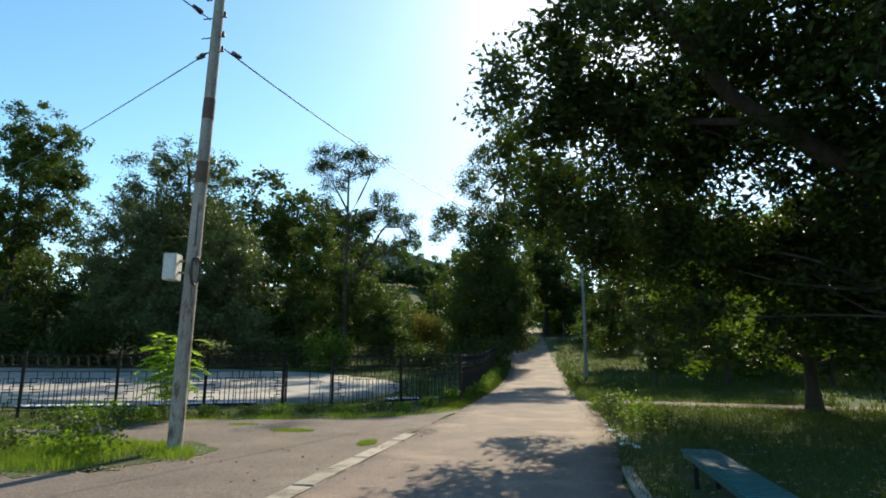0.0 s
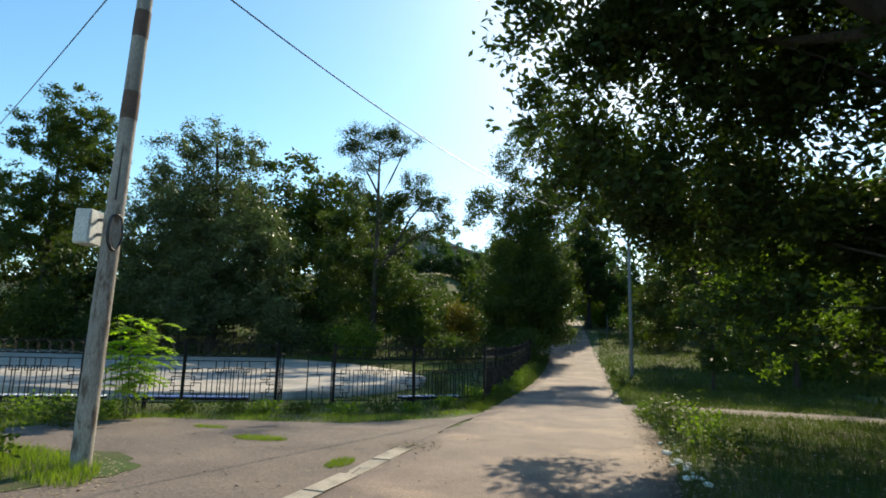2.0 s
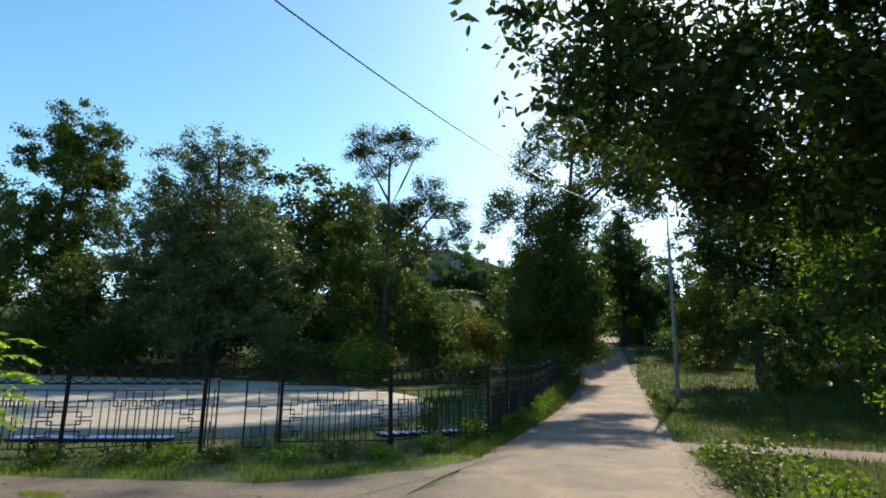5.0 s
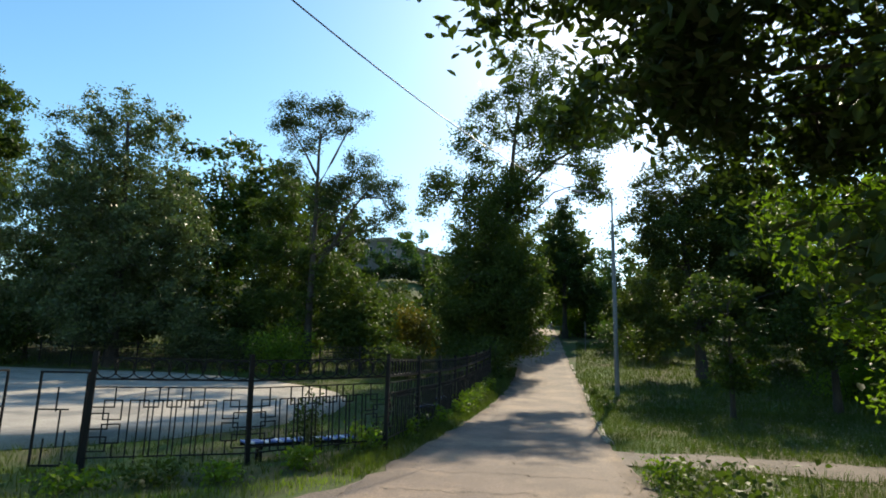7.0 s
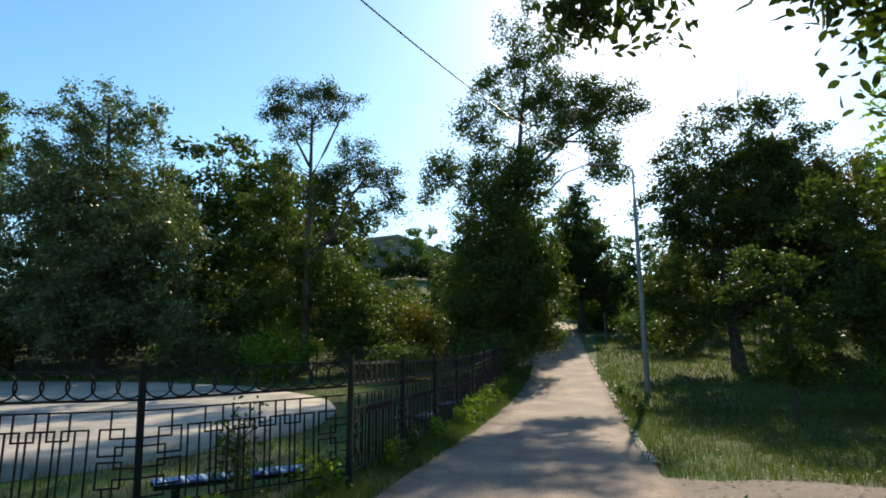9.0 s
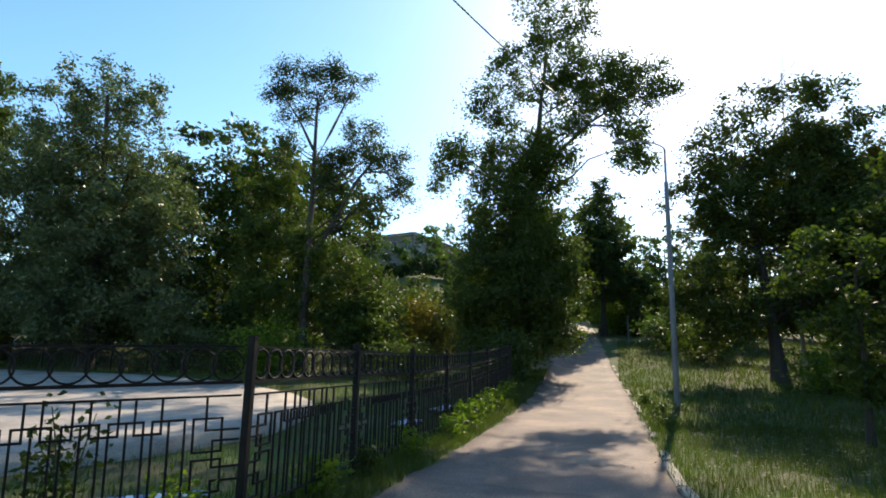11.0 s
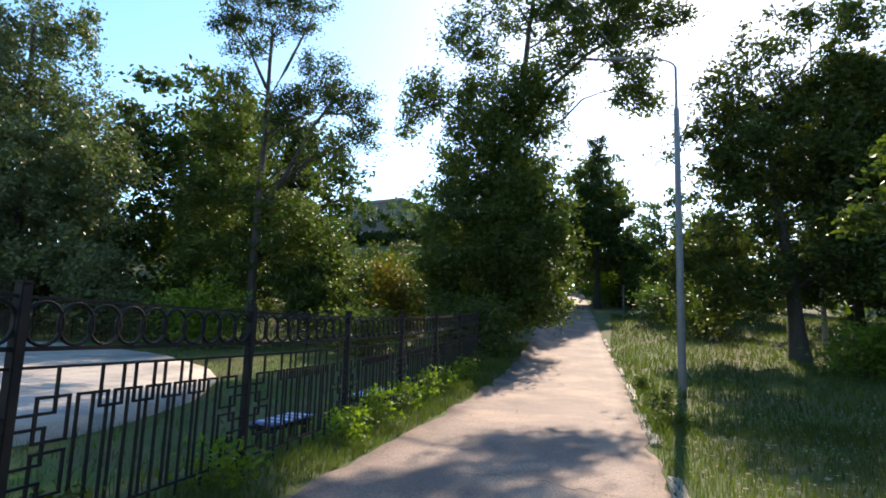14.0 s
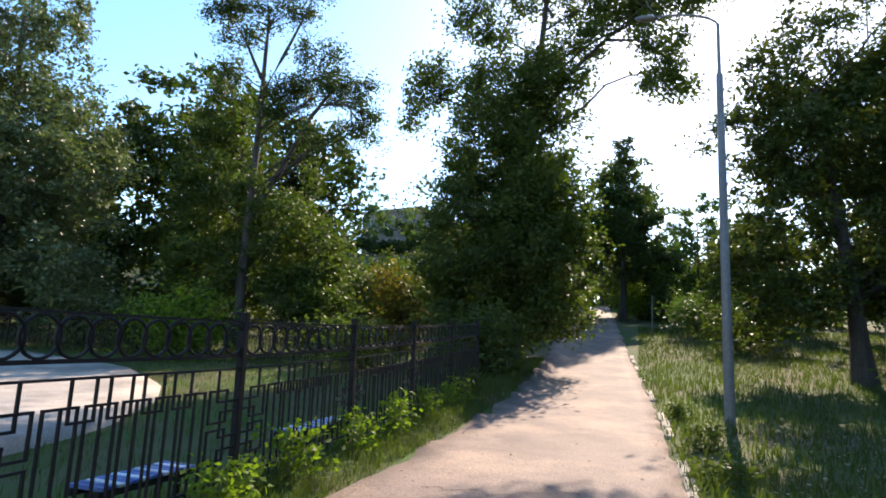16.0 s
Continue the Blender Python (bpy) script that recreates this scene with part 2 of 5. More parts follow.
def from_arrays(name, verts, faces, material, parent=None, label="", shade=False):
    """faces: an array (n, 3) or (n, 4)."""
    mesh = bpy.data.meshes.new(name)
    verts, faces = np.asarray(verts, np.float32), np.asarray(faces, np.int32)
    k = faces.shape[1]
    mesh.vertices.add(len(verts))
    mesh.vertices.foreach_set("co", verts.ravel())
    mesh.loops.add(faces.size)
    mesh.loops.foreach_set("vertex_index", faces.ravel())
    mesh.polygons.add(len(faces))
    mesh.polygons.foreach_set("loop_start", np.arange(0, faces.size, k, dtype=np.int32))
    mesh.update(calc_edges=True)
    if shade:
        mesh.shade_smooth()
    return link(name, mesh, material, parent, label)


def empty(name, x, y, z, rz=0, rx=0, label="", category="", group=""):
    ob = new(name)
    ob.matrix_basis = pose(x, y, z, rx, 0, rz)
    return tagged(ob, label, category, group)


def box_bm(sx, sy, sz, at=(0, 0, 0), bevel=0.0, bm=None):
    bm = bm or bmesh.new()
    made = bmesh.ops.create_cube(bm, size=1, matrix=Matrix.Translation(at) @ Matrix.Diagonal((sx, sy, sz, 1)))
    if bevel:
        edges = list({e for v in made["verts"] for e in v.link_edges})
        bmesh.ops.bevel(bm, geom=edges, offset=bevel, segments=2, affect="EDGES")
    return bm


def cyl_bm(r1, r2, a, b, n=12, bm=None):
    """A tapered rod from a to b."""
    bm = bm or bmesh.new()
    a, b = Vector(a), Vector(b)
    d = b - a
    m = Matrix.Translation((a + b) / 2) @ d.to_track_quat("Z", "Y").to_matrix().to_4x4()
    bmesh.ops.create_cone(bm, cap_ends=True, segments=n, radius1=r1, radius2=r2, depth=d.length, matrix=m)
    return bm


def tube(points, radii, n=6):
    """Vertices and quads of a tapered tube through the points."""
    pts = np.asarray(points, float)
    rad = np.broadcast_to(np.asarray(radii, float), (len(pts),))
    tan = np.gradient(pts, axis=0)
    tan /= np.linalg.norm(tan, axis=1)[:, None] + 1e-9
    up = np.where(np.abs(tan[:, 2:3]) > 0.9, np.array([[1.0, 0, 0]]), np.array([[0, 0, 1.0]]))
    s = np.cross(tan, up)
    s /= np.linalg.norm(s, axis=1)[:, None] + 1e-9
    u = np.cross(s, tan)
    a = np.linspace(0, 2 * np.pi, n, endpoint=False)
    v = pts[:, None] + rad[:, None, None] * (np.cos(a)[None, :, None] * s[:, None] + np.sin(a)[None, :, None] * u[:, None])
    i, j = np.meshgrid(np.arange(len(pts) - 1), np.arange(n), indexing="ij")
    k = (j + 1) % n
    f = np.stack([i * n + j, i * n + k, (i + 1) * n + k, (i + 1) * n + j], -1).reshape(-1, 4)
    return v.reshape(-1, 3), f


def merged(pieces):
    vs, fs, o = [], [], 0
    for v, f in pieces:
        vs.append(v)
        fs.append(f + o)
        o += len(v)
    return np.concatenate(vs), np.concatenate(fs)


def sagging(a, b, sag, n=24):
    t = np.linspace(0, 1, n)[:, None]
    p = np.asarray(a) * (1 - t) + np.asarray(b) * t
    p[:, 2] -= (4 * sag * t * (1 - t))[:, 0]
    return p


def leaf_quads(c, length, width, rng, droop=0.3, flat=0.5, oval=False):
    """One folded diamond, or a pointed oval of two halves, for each centre."""
    n = len(c)
    d = rng.normal(size=(n, 3))
    d[:, 2] = d[:, 2] * 0.6 - droop
    d /= np.linalg.norm(d, axis=1)[:, None]
    up = rng.normal(size=(n, 3))
    up[:, 2] += flat
    s = np.cross(d, up)
    s /= np.linalg.norm(s, axis=1)[:, None] + 1e-9
    nn = np.cross(s, d)
    ln = (length * rng.uniform(0.6, 1.35, n))[:, None]
    wd = (width * rng.uniform(0.7, 1.3, n))[:, None]
    if oval:
        a, t, e = c - d * ln * 0.5, c + d * ln * 0.5, nn * wd * 0.16
        lo, hi = c - d * ln * 0.22, c + d * ln * 0.16
        v = np.stack([a, lo + s * wd * 0.42 + e, hi + s * wd * 0.44 + e, t, hi - s * wd * 0.44 + e, lo - s * wd * 0.42 + e], 1).reshape(-1, 3)
        i = np.arange(n)[:, None] * 6
        return v, np.concatenate([i + np.array([[0, 1, 2, 3]]), i + np.array([[0, 3, 4, 5]])])
    mid = c + d * ln * 0.05
    v = np.stack([c - d * ln * 0.5, mid + s * wd * 0.5 + nn * wd * 0.18, c + d * ln * 0.5, mid - s * wd * 0.5 + nn * wd * 0.18], 1).reshape(-1, 3)
    f = np.arange(4 * n).reshape(-1, 4)
    return v, f


def crown_clusters(blobs, n, rng, shell=0.55, tuft=3):
    """Twig ends gathered in boughs through ellipsoids (x, y, z, rx, ry, rz and, if given, how thick the foliage is), thicker towards their skins."""
    b = np.asarray(blobs, float)
    w = (b[:, 3] * b[:, 4] * b[:, 5]) ** (2 / 3)
    if b.shape[1] > 6:
        w, b = w * b[:, 6], b[:, :6]
    m = max(4, n // tuft)
    pick = rng.choice(len(b), m, p=w / w.sum())
    d = rng.normal(size=(m, 3))
    d /= np.linalg.norm(d, axis=1)[:, None]
    r = shell + (1 - shell) * rng.uniform(0, 1, m) ** 0.5
    r *= rng.uniform(0.88, 1.12, m)
    inner = rng.uniform(size=m) < 0.2
    r[inner] *= rng.uniform(0.2, 0.8, inner.sum())
    bough = b[pick, :3] + d * b[pick, 3:] * r[:, None]
    own = np.arange(n) % m
    size = (b[pick, 3] * b[pick, 4] * b[pick, 5]) ** (1 / 3) * 0.28 * rng.uniform(0.5, 1.4, m)
    e = rng.normal(size=(n, 3))
    e /= np.linalg.norm(e, axis=1)[:, None]
    return bough[own] + e * (size[own] * rng.uniform(0.2, 1, n) ** 0.5)[:, None] * np.array([1, 1, 0.8])


def make_tree(x, y, height, trunk_r, blobs, clusters, per, leaf, mat, label, seed, spread=0.5, lean=(0, 0), limbs=14, trunk_top=0.75, twigs=True, name="tree", aspect=0.5, bark=None, shell=0.55, group="", fork=0.25, droop=0.3, category="tree", extra_limbs=(), stout=1.0, oval=None):
    """A tree at (x, y): a tapering trunk, limbs that reach into the crown, twigs, and a crown of single leaves, rounder where oval(places) says."""
    rng = np.random.default_rng(seed)
    z0 = gz(x, y)
    thing = empty(name, x, y, z0, label=label, category=category, group=group)
    bark = bark or M_BARK
    top = height * trunk_top
    t = np.linspace(0, 1, 9)
    tr = np.stack([lean[0] * t ** 1.3, lean[1] * t ** 1.3, top * t], 1)
    tr[1:, :2] += np.cumsum(rng.normal(0, 0.012 * height / 8, (8, 2)), 0)
    rad = trunk_r * (1 - 0.75 * t) + trunk_r * 0.45 * np.exp(-t * 25)
    tr[0, 2] = -0.15
    v, f = tube(tr, rad, 10)
    from_arrays("trunk", v, f, bark, thing, shade=True)
    cl = crown_clusters(blobs, clusters, rng, shell)
    order = rng.permutation(clusters)
    pieces, nodes = [], [tr[4:]]
    for i in order[:limbs]:
        c = cl[i]
        want = np.clip((c[2] - 0.5 * np.hypot(c[0], c[1])) / top, fork, 0.97)
        a = np.array([np.interp(want, t, tr[:, k]) for k in range(3)])
        s = np.linspace(0, 1, 7)[:, None]
        mid = a * 0.45 + c * 0.55 + np.array([0, 0, 0.10 * np.linalg.norm(c - a)])
        p = (1 - s) ** 2 * a + 2 * s * (1 - s) * mid + s ** 2 * c
        p[1:-1] += rng.normal(0, 0.03 * np.linalg.norm(c - a), (5, 3)) * 0.6
        r0 = stout * trunk_r * (0.34 - 0.2 * want)
        from_arrays("limb", *tube(p, np.linspace(r0, max(0.012, r0 * 0.12), 7), 6), bark, thing, shade=True)
        nodes.append(p[2:])
    for pts, r0, r1 in extra_limbs:
        p = np.asarray(pts, float)
        from_arrays("limb", *tube(p, np.linspace(r0, r1, len(p)), 8), bark, thing, shade=True)
        nodes.append(p[1:])
    nodes = np.concatenate(nodes)
    if twigs:
        far = [np.linalg.norm(nodes - cl[i], axis=1).min() for i in order[limbs:]]
        used, nodes = len(nodes), np.concatenate([nodes, np.full((2 * len(far), 3), 1e6)])
        for i in order[limbs:][np.argsort(far)]:
            c = cl[i]
            dd = np.linalg.norm(nodes - c, axis=1) + 0.4 * np.maximum(0, nodes[:, 2] - c[2])
            a = nodes[dd.argmin()]
            mid = (a + c) / 2 + np.array([0, 0, 0.08 * np.linalg.norm(c - a)]) + rng.normal(0, 0.08 * np.linalg.norm(c - a), 3)
            nodes[used:used + 2] = mid, c
            used += 2
            r0 = min(0.05, 0.010 + 0.014 * np.linalg.norm(c - a))
            pieces.append(tube([a, mid, c], [r0, r0 * 0.65, 0.006], 4))
    if pieces:
        v, f = merged(pieces)
        from_arrays("twig", v, f, bark, thing, shade=True)["kind"] = "stuff"
    n = clusters * per
    if not n:
        return thing
    c = np.repeat(cl, per, 0)
    sp = np.repeat(rng.uniform(0.6, 1.3, clusters), per)[:, None] * spread
    e = rng.normal(size=(n, 3))
    e /= np.linalg.norm(e, axis=1)[:, None]
    c = c + e * (rng.uniform(0, 1, n) ** 0.75)[:, None] * sp * 1.5 * np.array([1, 1, 0.75])
    c[:, 2] = np.maximum(c[:, 2], 0.25)
    if oval:
        near = oval(c)
        v, f = merged([leaf_quads(c[~near], leaf, leaf * aspect, rng, droop), leaf_quads(c[near], leaf * 0.85, leaf * 0.36, rng, droop + 0.3, oval=True)])
    else:
        v, f = leaf_quads(c, leaf, leaf * aspect, rng, droop)
    from_arrays("crown", v, f, mat, thing)
    return thing


def make_bush(x, y, rx, ry, h, count, leaf, mat, label, seed, name="bush", stems=9, aspect=0.5, group="", category="bush"):
    rng = np.random.default_rng(seed)
    thing = empty(name, x, y, gz(x, y), label=label, category=category, group=group)
    tips = rng.uniform(-1, 1, (stems, 3)) * np.array([rx * 0.8, ry * 0.8, 0]) + np.stack([np.zeros(stems), np.zeros(stems), rng.uniform(0.55, 1.0, stems) * h], 1)
    pieces, cs = [], []
    s = np.linspace(0, 1, 6)[:, None]
    for tip in tips:
        base = tip * np.array([0.25, 0.25, 0]) + np.array([0, 0, -0.05])
        p = base * (1 - s) + tip * s
        p[:, :2] += (rng.normal(0, 0.06 * h, 2) * np.sin(np.pi * s))
        r0 = min(0.03, 0.006 + 0.009 * h)
        pieces.append(tube(p, np.linspace(r0, r0 * 0.25, 6), 5))
        u = rng.uniform(0.15, 1.02, count // stems) ** 0.75
        q = base * (1 - u[:, None]) + tip * u[:, None]
        wide = (0.28 + 0.25 * np.sin(np.pi * np.clip(u, 0, 1)))[:, None]
        cs.append(q + rng.normal(size=q.shape) * np.array([rx, ry, h * 0.35]) * wide * 0.75)
    v, f = merged(pieces)
    from_arrays("stem", v, f, M_STEM if h < 1.6 else M_BARK, thing, shade=True)["kind"] = "stuff"
    c = np.concatenate(cs)
    c[:, 2] = np.clip(c[:, 2], 0.03, None)
    v, f = leaf_quads(c, leaf, leaf * aspect, rng, 0.1)
    from_arrays("foliage", v, f, mat, thing)
    return thing


def grass_field(name, label, points, height, width, mat, seed):
    """Blades of grass rooted at the points (x, y)."""
    rng = np.random.default_rng(seed)
    n = len(points)
    z = ground_z(points[:, 0], points[:, 1])
    base = np.column_stack([points, z - 0.01])
    a = rng.uniform(0, 2 * np.pi, n)
    h = height * rng.uniform(0.45, 1.35, n)
    side = np.column_stack([np.cos(a), np.sin(a), np.zeros(n)]) * (width * rng.uniform(0.6, 1.4, n))[:, None]
    lean = np.column_stack([rng.normal(0, 0.38, (n, 2)), np.ones(n)]) * h[:, None]
    mid = base + lean * 0.5 * np.array([0.6, 0.6, 1.15])
    tip = base + lean
    v = np.stack([base - side * 0.5, base + side * 0.5, mid + side * 0.35, tip, mid - side * 0.35], 1).reshape(-1, 3)
    i = np.arange(n) * 5
    mesh = bpy.data.meshes.new(name)
    quads = np.stack([i, i + 1, i + 2, i + 4], 1)
    tris = np.stack([i + 4, i + 2, i + 3], 1)
    mesh.vertices.add(len(v))
    mesh.vertices.foreach_set("co", v.astype(np.float32).ravel())
    loops = np.concatenate([quads.ravel(), tris.ravel()]).astype(np.int32)
    mesh.loops.add(len(loops))
    mesh.loops.foreach_set("vertex_index", loops)
    mesh.polygons.add(2 * n)
    mesh.polygons.foreach_set("loop_start", np.concatenate([np.arange(n) * 4, 4 * n + np.arange(n) * 3]).astype(np.int32))
    mesh.update(calc_edges=True)
    return tagged(link(name, mesh, mat), label, "grass", kind="stuff")


def draped(name, left, right, ys, lift, material, thick=0.10, across=8, jitter=0.0, seed=0, level=ground_z):
    """A strip of paving between two edges given as functions of y, laid on the ground, with a skirt."""
    rng = np.random.default_rng(seed)
    rows = []
    for y in ys:
        a, b = left(y), right(y)
        xs = np.linspace(a, b, across)
        if jitter:
            xs[0] += rng.normal(0, jitter)
            xs[-1] += rng.normal(0, jitter)
        rows.append(np.column_stack([xs, np.full(across, y), level(xs, np.full(across, y)) + lift]))
    top = np.array(rows)
    low = top[:, [0, -1]] - np.array([0, 0, thick])
    full = np.concatenate([low[:, :1], top, low[:, 1:]], 1)
    m = across + 2
    full = np.concatenate([full[:1] - np.array([0, 0, thick]), full, full[-1:] - np.array([0, 0, thick])])
    i, j = np.meshgrid(np.arange(len(full) - 1), np.arange(m - 1), indexing="ij")
    f = np.stack([i * m + j, i * m + j + 1, (i + 1) * m + j + 1, (i + 1) * m + j], -1).reshape(-1, 4)
    return from_arrays(name, full.reshape(-1, 3), f, material)


# ---- ground, road, paving ----
def axis(near0, near1, step, far, grow=1.35):
    a = list(np.arange(near0, near1 + step / 2, step))
    s = step
    while a[-1] < far:
        s *= grow
        a.append(a[-1] + s)
    s = step
    while a[0] > -far:
        s *= grow
        a.insert(0, a[0] - s)
    return np.array(a)


gx, gy = axis(-16, 14, 0.5, 1500), axis(-4, 60, 0.5, 1500)
GX, GYY = np.meshgrid(gx, gy)
gv = np.column_stack([GX.ravel(), GYY.ravel(), ground_z(GX.ravel(), GYY.ravel())])
gi, gj = np.meshgrid(np.arange(len(gy) - 1), np.arange(len(gx) - 1), indexing="ij")
gn = len(gx)
gf = np.stack([gi * gn + gj, gi * gn + gj + 1, (gi + 1) * gn + gj + 1, (gi + 1) * gn + gj], -1).reshape(-1, 4)
ground = tagged(from_arrays("ground", gv, gf, M_EARTH, shade=True), "trodden earth and turf rising to a hill", "ground", kind="structure")

RY = (-40, 9, 13, 17, 22, 24, 29, 38, 46, 52, 58, 90, 130)
RR = (0.85, 0.85, 1.1, 1.15, 0.78, 0.55, 0.5, 0.35, -0.1, -0.5, -0.95, -3.0, -6.0)
RL = (-3.0, -3.0, -2.9, -2.8, -2.8, -2.8, -2.85, -3.0, -3.4, -3.85, -4.3, -6.3, -9.3)


def road_right(y):
    return float(np.interp(y, RY, RR))


def road_left(y):
    return float(np.interp(y, RY, RL))


under = smooth(0.1, 0.7, gv[:, 0] - np.interp(gv[:, 1], RY, RL)) * smooth(0.1, 0.7, np.interp(gv[:, 1], RY, RR) - gv[:, 0])
gv[:, 2] -= 0.09 * under
ground.data.vertices.foreach_set("co", gv.astype(np.float32).ravel())
ground.data.update()
road = draped("road", road_left, road_right, np.concatenate([np.arange(-40, -2, 2.0), np.arange(-2, 60, 0.4), np.arange(60, 131, 2.0)]), 0.02, M_ASPHALT, across=9, jitter=0.05, seed=3)
tagged(road, "worn sunlit asphalt lane with cracks and ragged edges", "road", kind="structure")


def patch(name, outline, z, thick, material, rough=0.06, seed=0, sub=5):
    """A flat piece of paving or soil with an uneven outline."""
    rng = np.random.default_rng(seed)
    pts = []
    for (ax, ay), (bx, by) in zip(outline, outline[1:] + outline[:1]):
        for k in range(sub):
            s = k / sub
            pts.append((ax + (bx - ax) * s + rng.normal(0, rough), ay + (by - ay) * s + rng.normal(0, rough)))
    bm = bmesh.new()
    top = bm.faces.new([bm.verts.new((px, py, z)) for px, py in pts])
    ext = bmesh.ops.extrude_face_region(bm, geom=[top])
    bmesh.ops.translate(bm, vec=(0, 0, -thick), verts=[v for v in ext["geom"] if isinstance(v, bmesh.types.BMVert)])
    bmesh.ops.recalc_face_normals(bm, faces=bm.faces)
    bmesh.ops.triangulate(bm, faces=bm.faces)
    return part(name, bm, material)


apron = patch("pavement", [(-3.02, -20), (-2.95, 12.2), (-2.7, 18.4), (-3.4, 16.3), (-5.0, 14.5), (-8.9, 13.5), (-10.0, 11.2), (-14, 10.2), (-30, 9.5), (-30, -20)], 0.014, 0.08, M_APRON, 0.05, 4)
tagged(apron, "dark patched asphalt forecourt beside the lane", "pavement", kind="structure")
px, pw = np.meshgrid(np.linspace(0.72, 15, 60), np.linspace(-0.85, 0.75, 7), indexing="ij")
py = 21.55 - 0.12 * px + pw + 0.05 * np.sin(px * 3.1 + pw) + 0.04 * np.sin(px * 7.7)
pv = np.column_stack([px.ravel(), py.ravel(), (ground_z(px.ravel(), py.ravel()) + 0.016).ravel()])
pi, pj = np.meshgrid(np.arange(59), np.arange(6), indexing="ij")
path = from_arrays("side_path", pv, np.stack([pi * 7 + pj, (pi + 1) * 7 + pj, (pi + 1) * 7 + pj + 1, pi * 7 + pj + 1], -1).reshape(-1, 4), M_APRON)
tagged(path, "narrow shaded asphalt path branching off", "path", kind="structure")

PAD_Y = (17.4, 18.2, 19.2, 21.4, 24.5, 27.5, 30.5, 33, 35, 38, 40)
PAD_X = (-15, -11.6, -10.3, -8.6, -7.7, -7.4, -8.0, -9.4, -11.2, -15.5, -22.5)
plaza = draped("plaza", lambda y: -60.0, lambda y: float(np.interp(y, PAD_Y, PAD_X)), np.linspace(17.4, 40, 40), 0.07, M_CONCRETE, 0.30, across=30, level=base_z)
tagged(plaza, "pale raised concrete dance floor with stains", "plaza", kind="structure")

# cracks across the lane
crack_rng = np.random.default_rng(12)
for y0, x0, x1, sl in ((13.4, -2.6, 0.6, 0.02), (17.6, -2.4, -0.4, 0.25), (19.2, -2.5, 0.5, -0.05), (21.8, -2.4, -0.3, 0.1), (23.4, -1.9, 0.2, -0.3), (25.2, -2.2, 0.1, 0.12), (26.6, -1.6, 0.3, -0.15), (29.3, -2.2, -0.6, 0.1), (11.0, -5.5, -3.4, 0.35), (12.9, -7.4, -4.2, 0.2), (8.6, -2.2, 0.2, 0.2)):
    k = 60
    xs = np.linspace(x0, x1, k)
    yy = y0 + (xs - x0) * sl + np.cumsum(crack_rng.normal(0, 0.035, k))
    zz = ground_z(xs, yy) + (0.0245 if x1 > -3 else 0.0185)
    w = 0.003 + 0.009 * crack_rng.uniform(size=k)
    v = np.concatenate([np.column_stack([xs, yy - w, zz]), np.column_stack([xs, yy + w, zz])])
    i = np.arange(k - 1)
    tagged(from_arrays("crack", v, np.stack([i, i + 1, i + 1 + k, i + k], 1), M_CRACK), "dark jagged crack in the asphalt", "crack", "cracks in the asphalt", "structure")


# ---- kerbs ----
def kerb_stone(length, seed, w=0.15, h=0.24):
    rng = np.random.default_rng(seed)
    bm = box_bm(w, length - 0.02, h, (0, 0, 0), 0.018)
    for v in bm.verts:
        v.co += Vector(rng.normal(0, 0.006, 3))
    mesh = bpy.data.meshes.new("kerbstone")
    bm.to_mesh(mesh)
    bm.free()
    mesh.materials.append(M_KERB)
    return mesh


kerb_meshes = [kerb_stone(1.0, s) for s in range(3)]
wide_kerbs = [kerb_stone(1.0, 10 + s, 0.30) for s in range(3)]
kerb_rng = np.random.default_rng(5)


def kerb_row(name, label, edge, y0, y1, up, gaps=(), stones=kerb_meshes):
    row = empty(name, edge(y0), y0, gz(edge(y0), y0), label=label, category="kerb")
    row["kind"] = "structure"
    y, k = y0, 0
    while y < y1:
        if k not in gaps:
            a, b = edge(y), edge(y + 1)
            xm = (a + b) / 2
            ob = link("kerbstone", stones[k % 3], None, row)
            ob.matrix_basis = Matrix.Translation((-edge(y0), -y0, -gz(edge(y0), y0))) @ pose(xm, y + 0.5, gz(xm, y + 0.5) - 0.12 + up + kerb_rng.normal(0, 0.008), math.degrees(math.atan(gz(b, y + 1) - gz(a, y))), kerb_rng.normal(0, 1.5), math.degrees(math.atan2(a - b, 1)) + kerb_rng.normal(0, 0.6))
        y += 1.0
        k += 1


kerb_row("kerb", "pale weathered concrete kerbstones sunk along the lawn", lambda y: road_right(y) + 0.10, 23.2, 50, 0.055, gaps=(4, 5, 9, 10, 14, 15, 18, 19, 21, 22, 24))
kerb_row("kerb", "dark kerbstones beside the shaded lane", lambda y: 0.95, -1.0, 9.0, 0.07)
kerb_row("kerb", "flush pale concrete kerb between lane and forecourt", lambda y: -3.05 + 0.012 * y, -2.0, 12.0, 0.03, stones=wide_kerbs)

# ---- fence ----
BAR, TALL = 0.018, 1.08


def bar_mesh(sx, sy, sz):
    mesh = bpy.data.meshes.new("bar")
    bm = box_bm(sx, sy, sz)
    bm.to_mesh(mesh)
    bm.free()
    mesh.materials.append(M_IRON)
    return mesh


def rod(parent, name, cache, a, b, size=BAR):
    """A square bar from a to b in the plane of the panel (u, z)."""
    a, b = (a[0], a[1] * TALL), (b[0], b[1] * TALL)
    du, dz = abs(b[0] - a[0]), abs(b[1] - a[1])
    key = (round(du, 3), round(dz, 3), size)
    if key not in cache:
        cache[key] = bar_mesh(max(du + size, size), size, max(dz + size, size) - (0.004 if dz > du else 0))
    ob = link(name, cache[key], None, parent)
    ob.location = ((a[0] + b[0]) / 2, 0.0015 if dz > du else 0, (a[1] + b[1]) / 2)


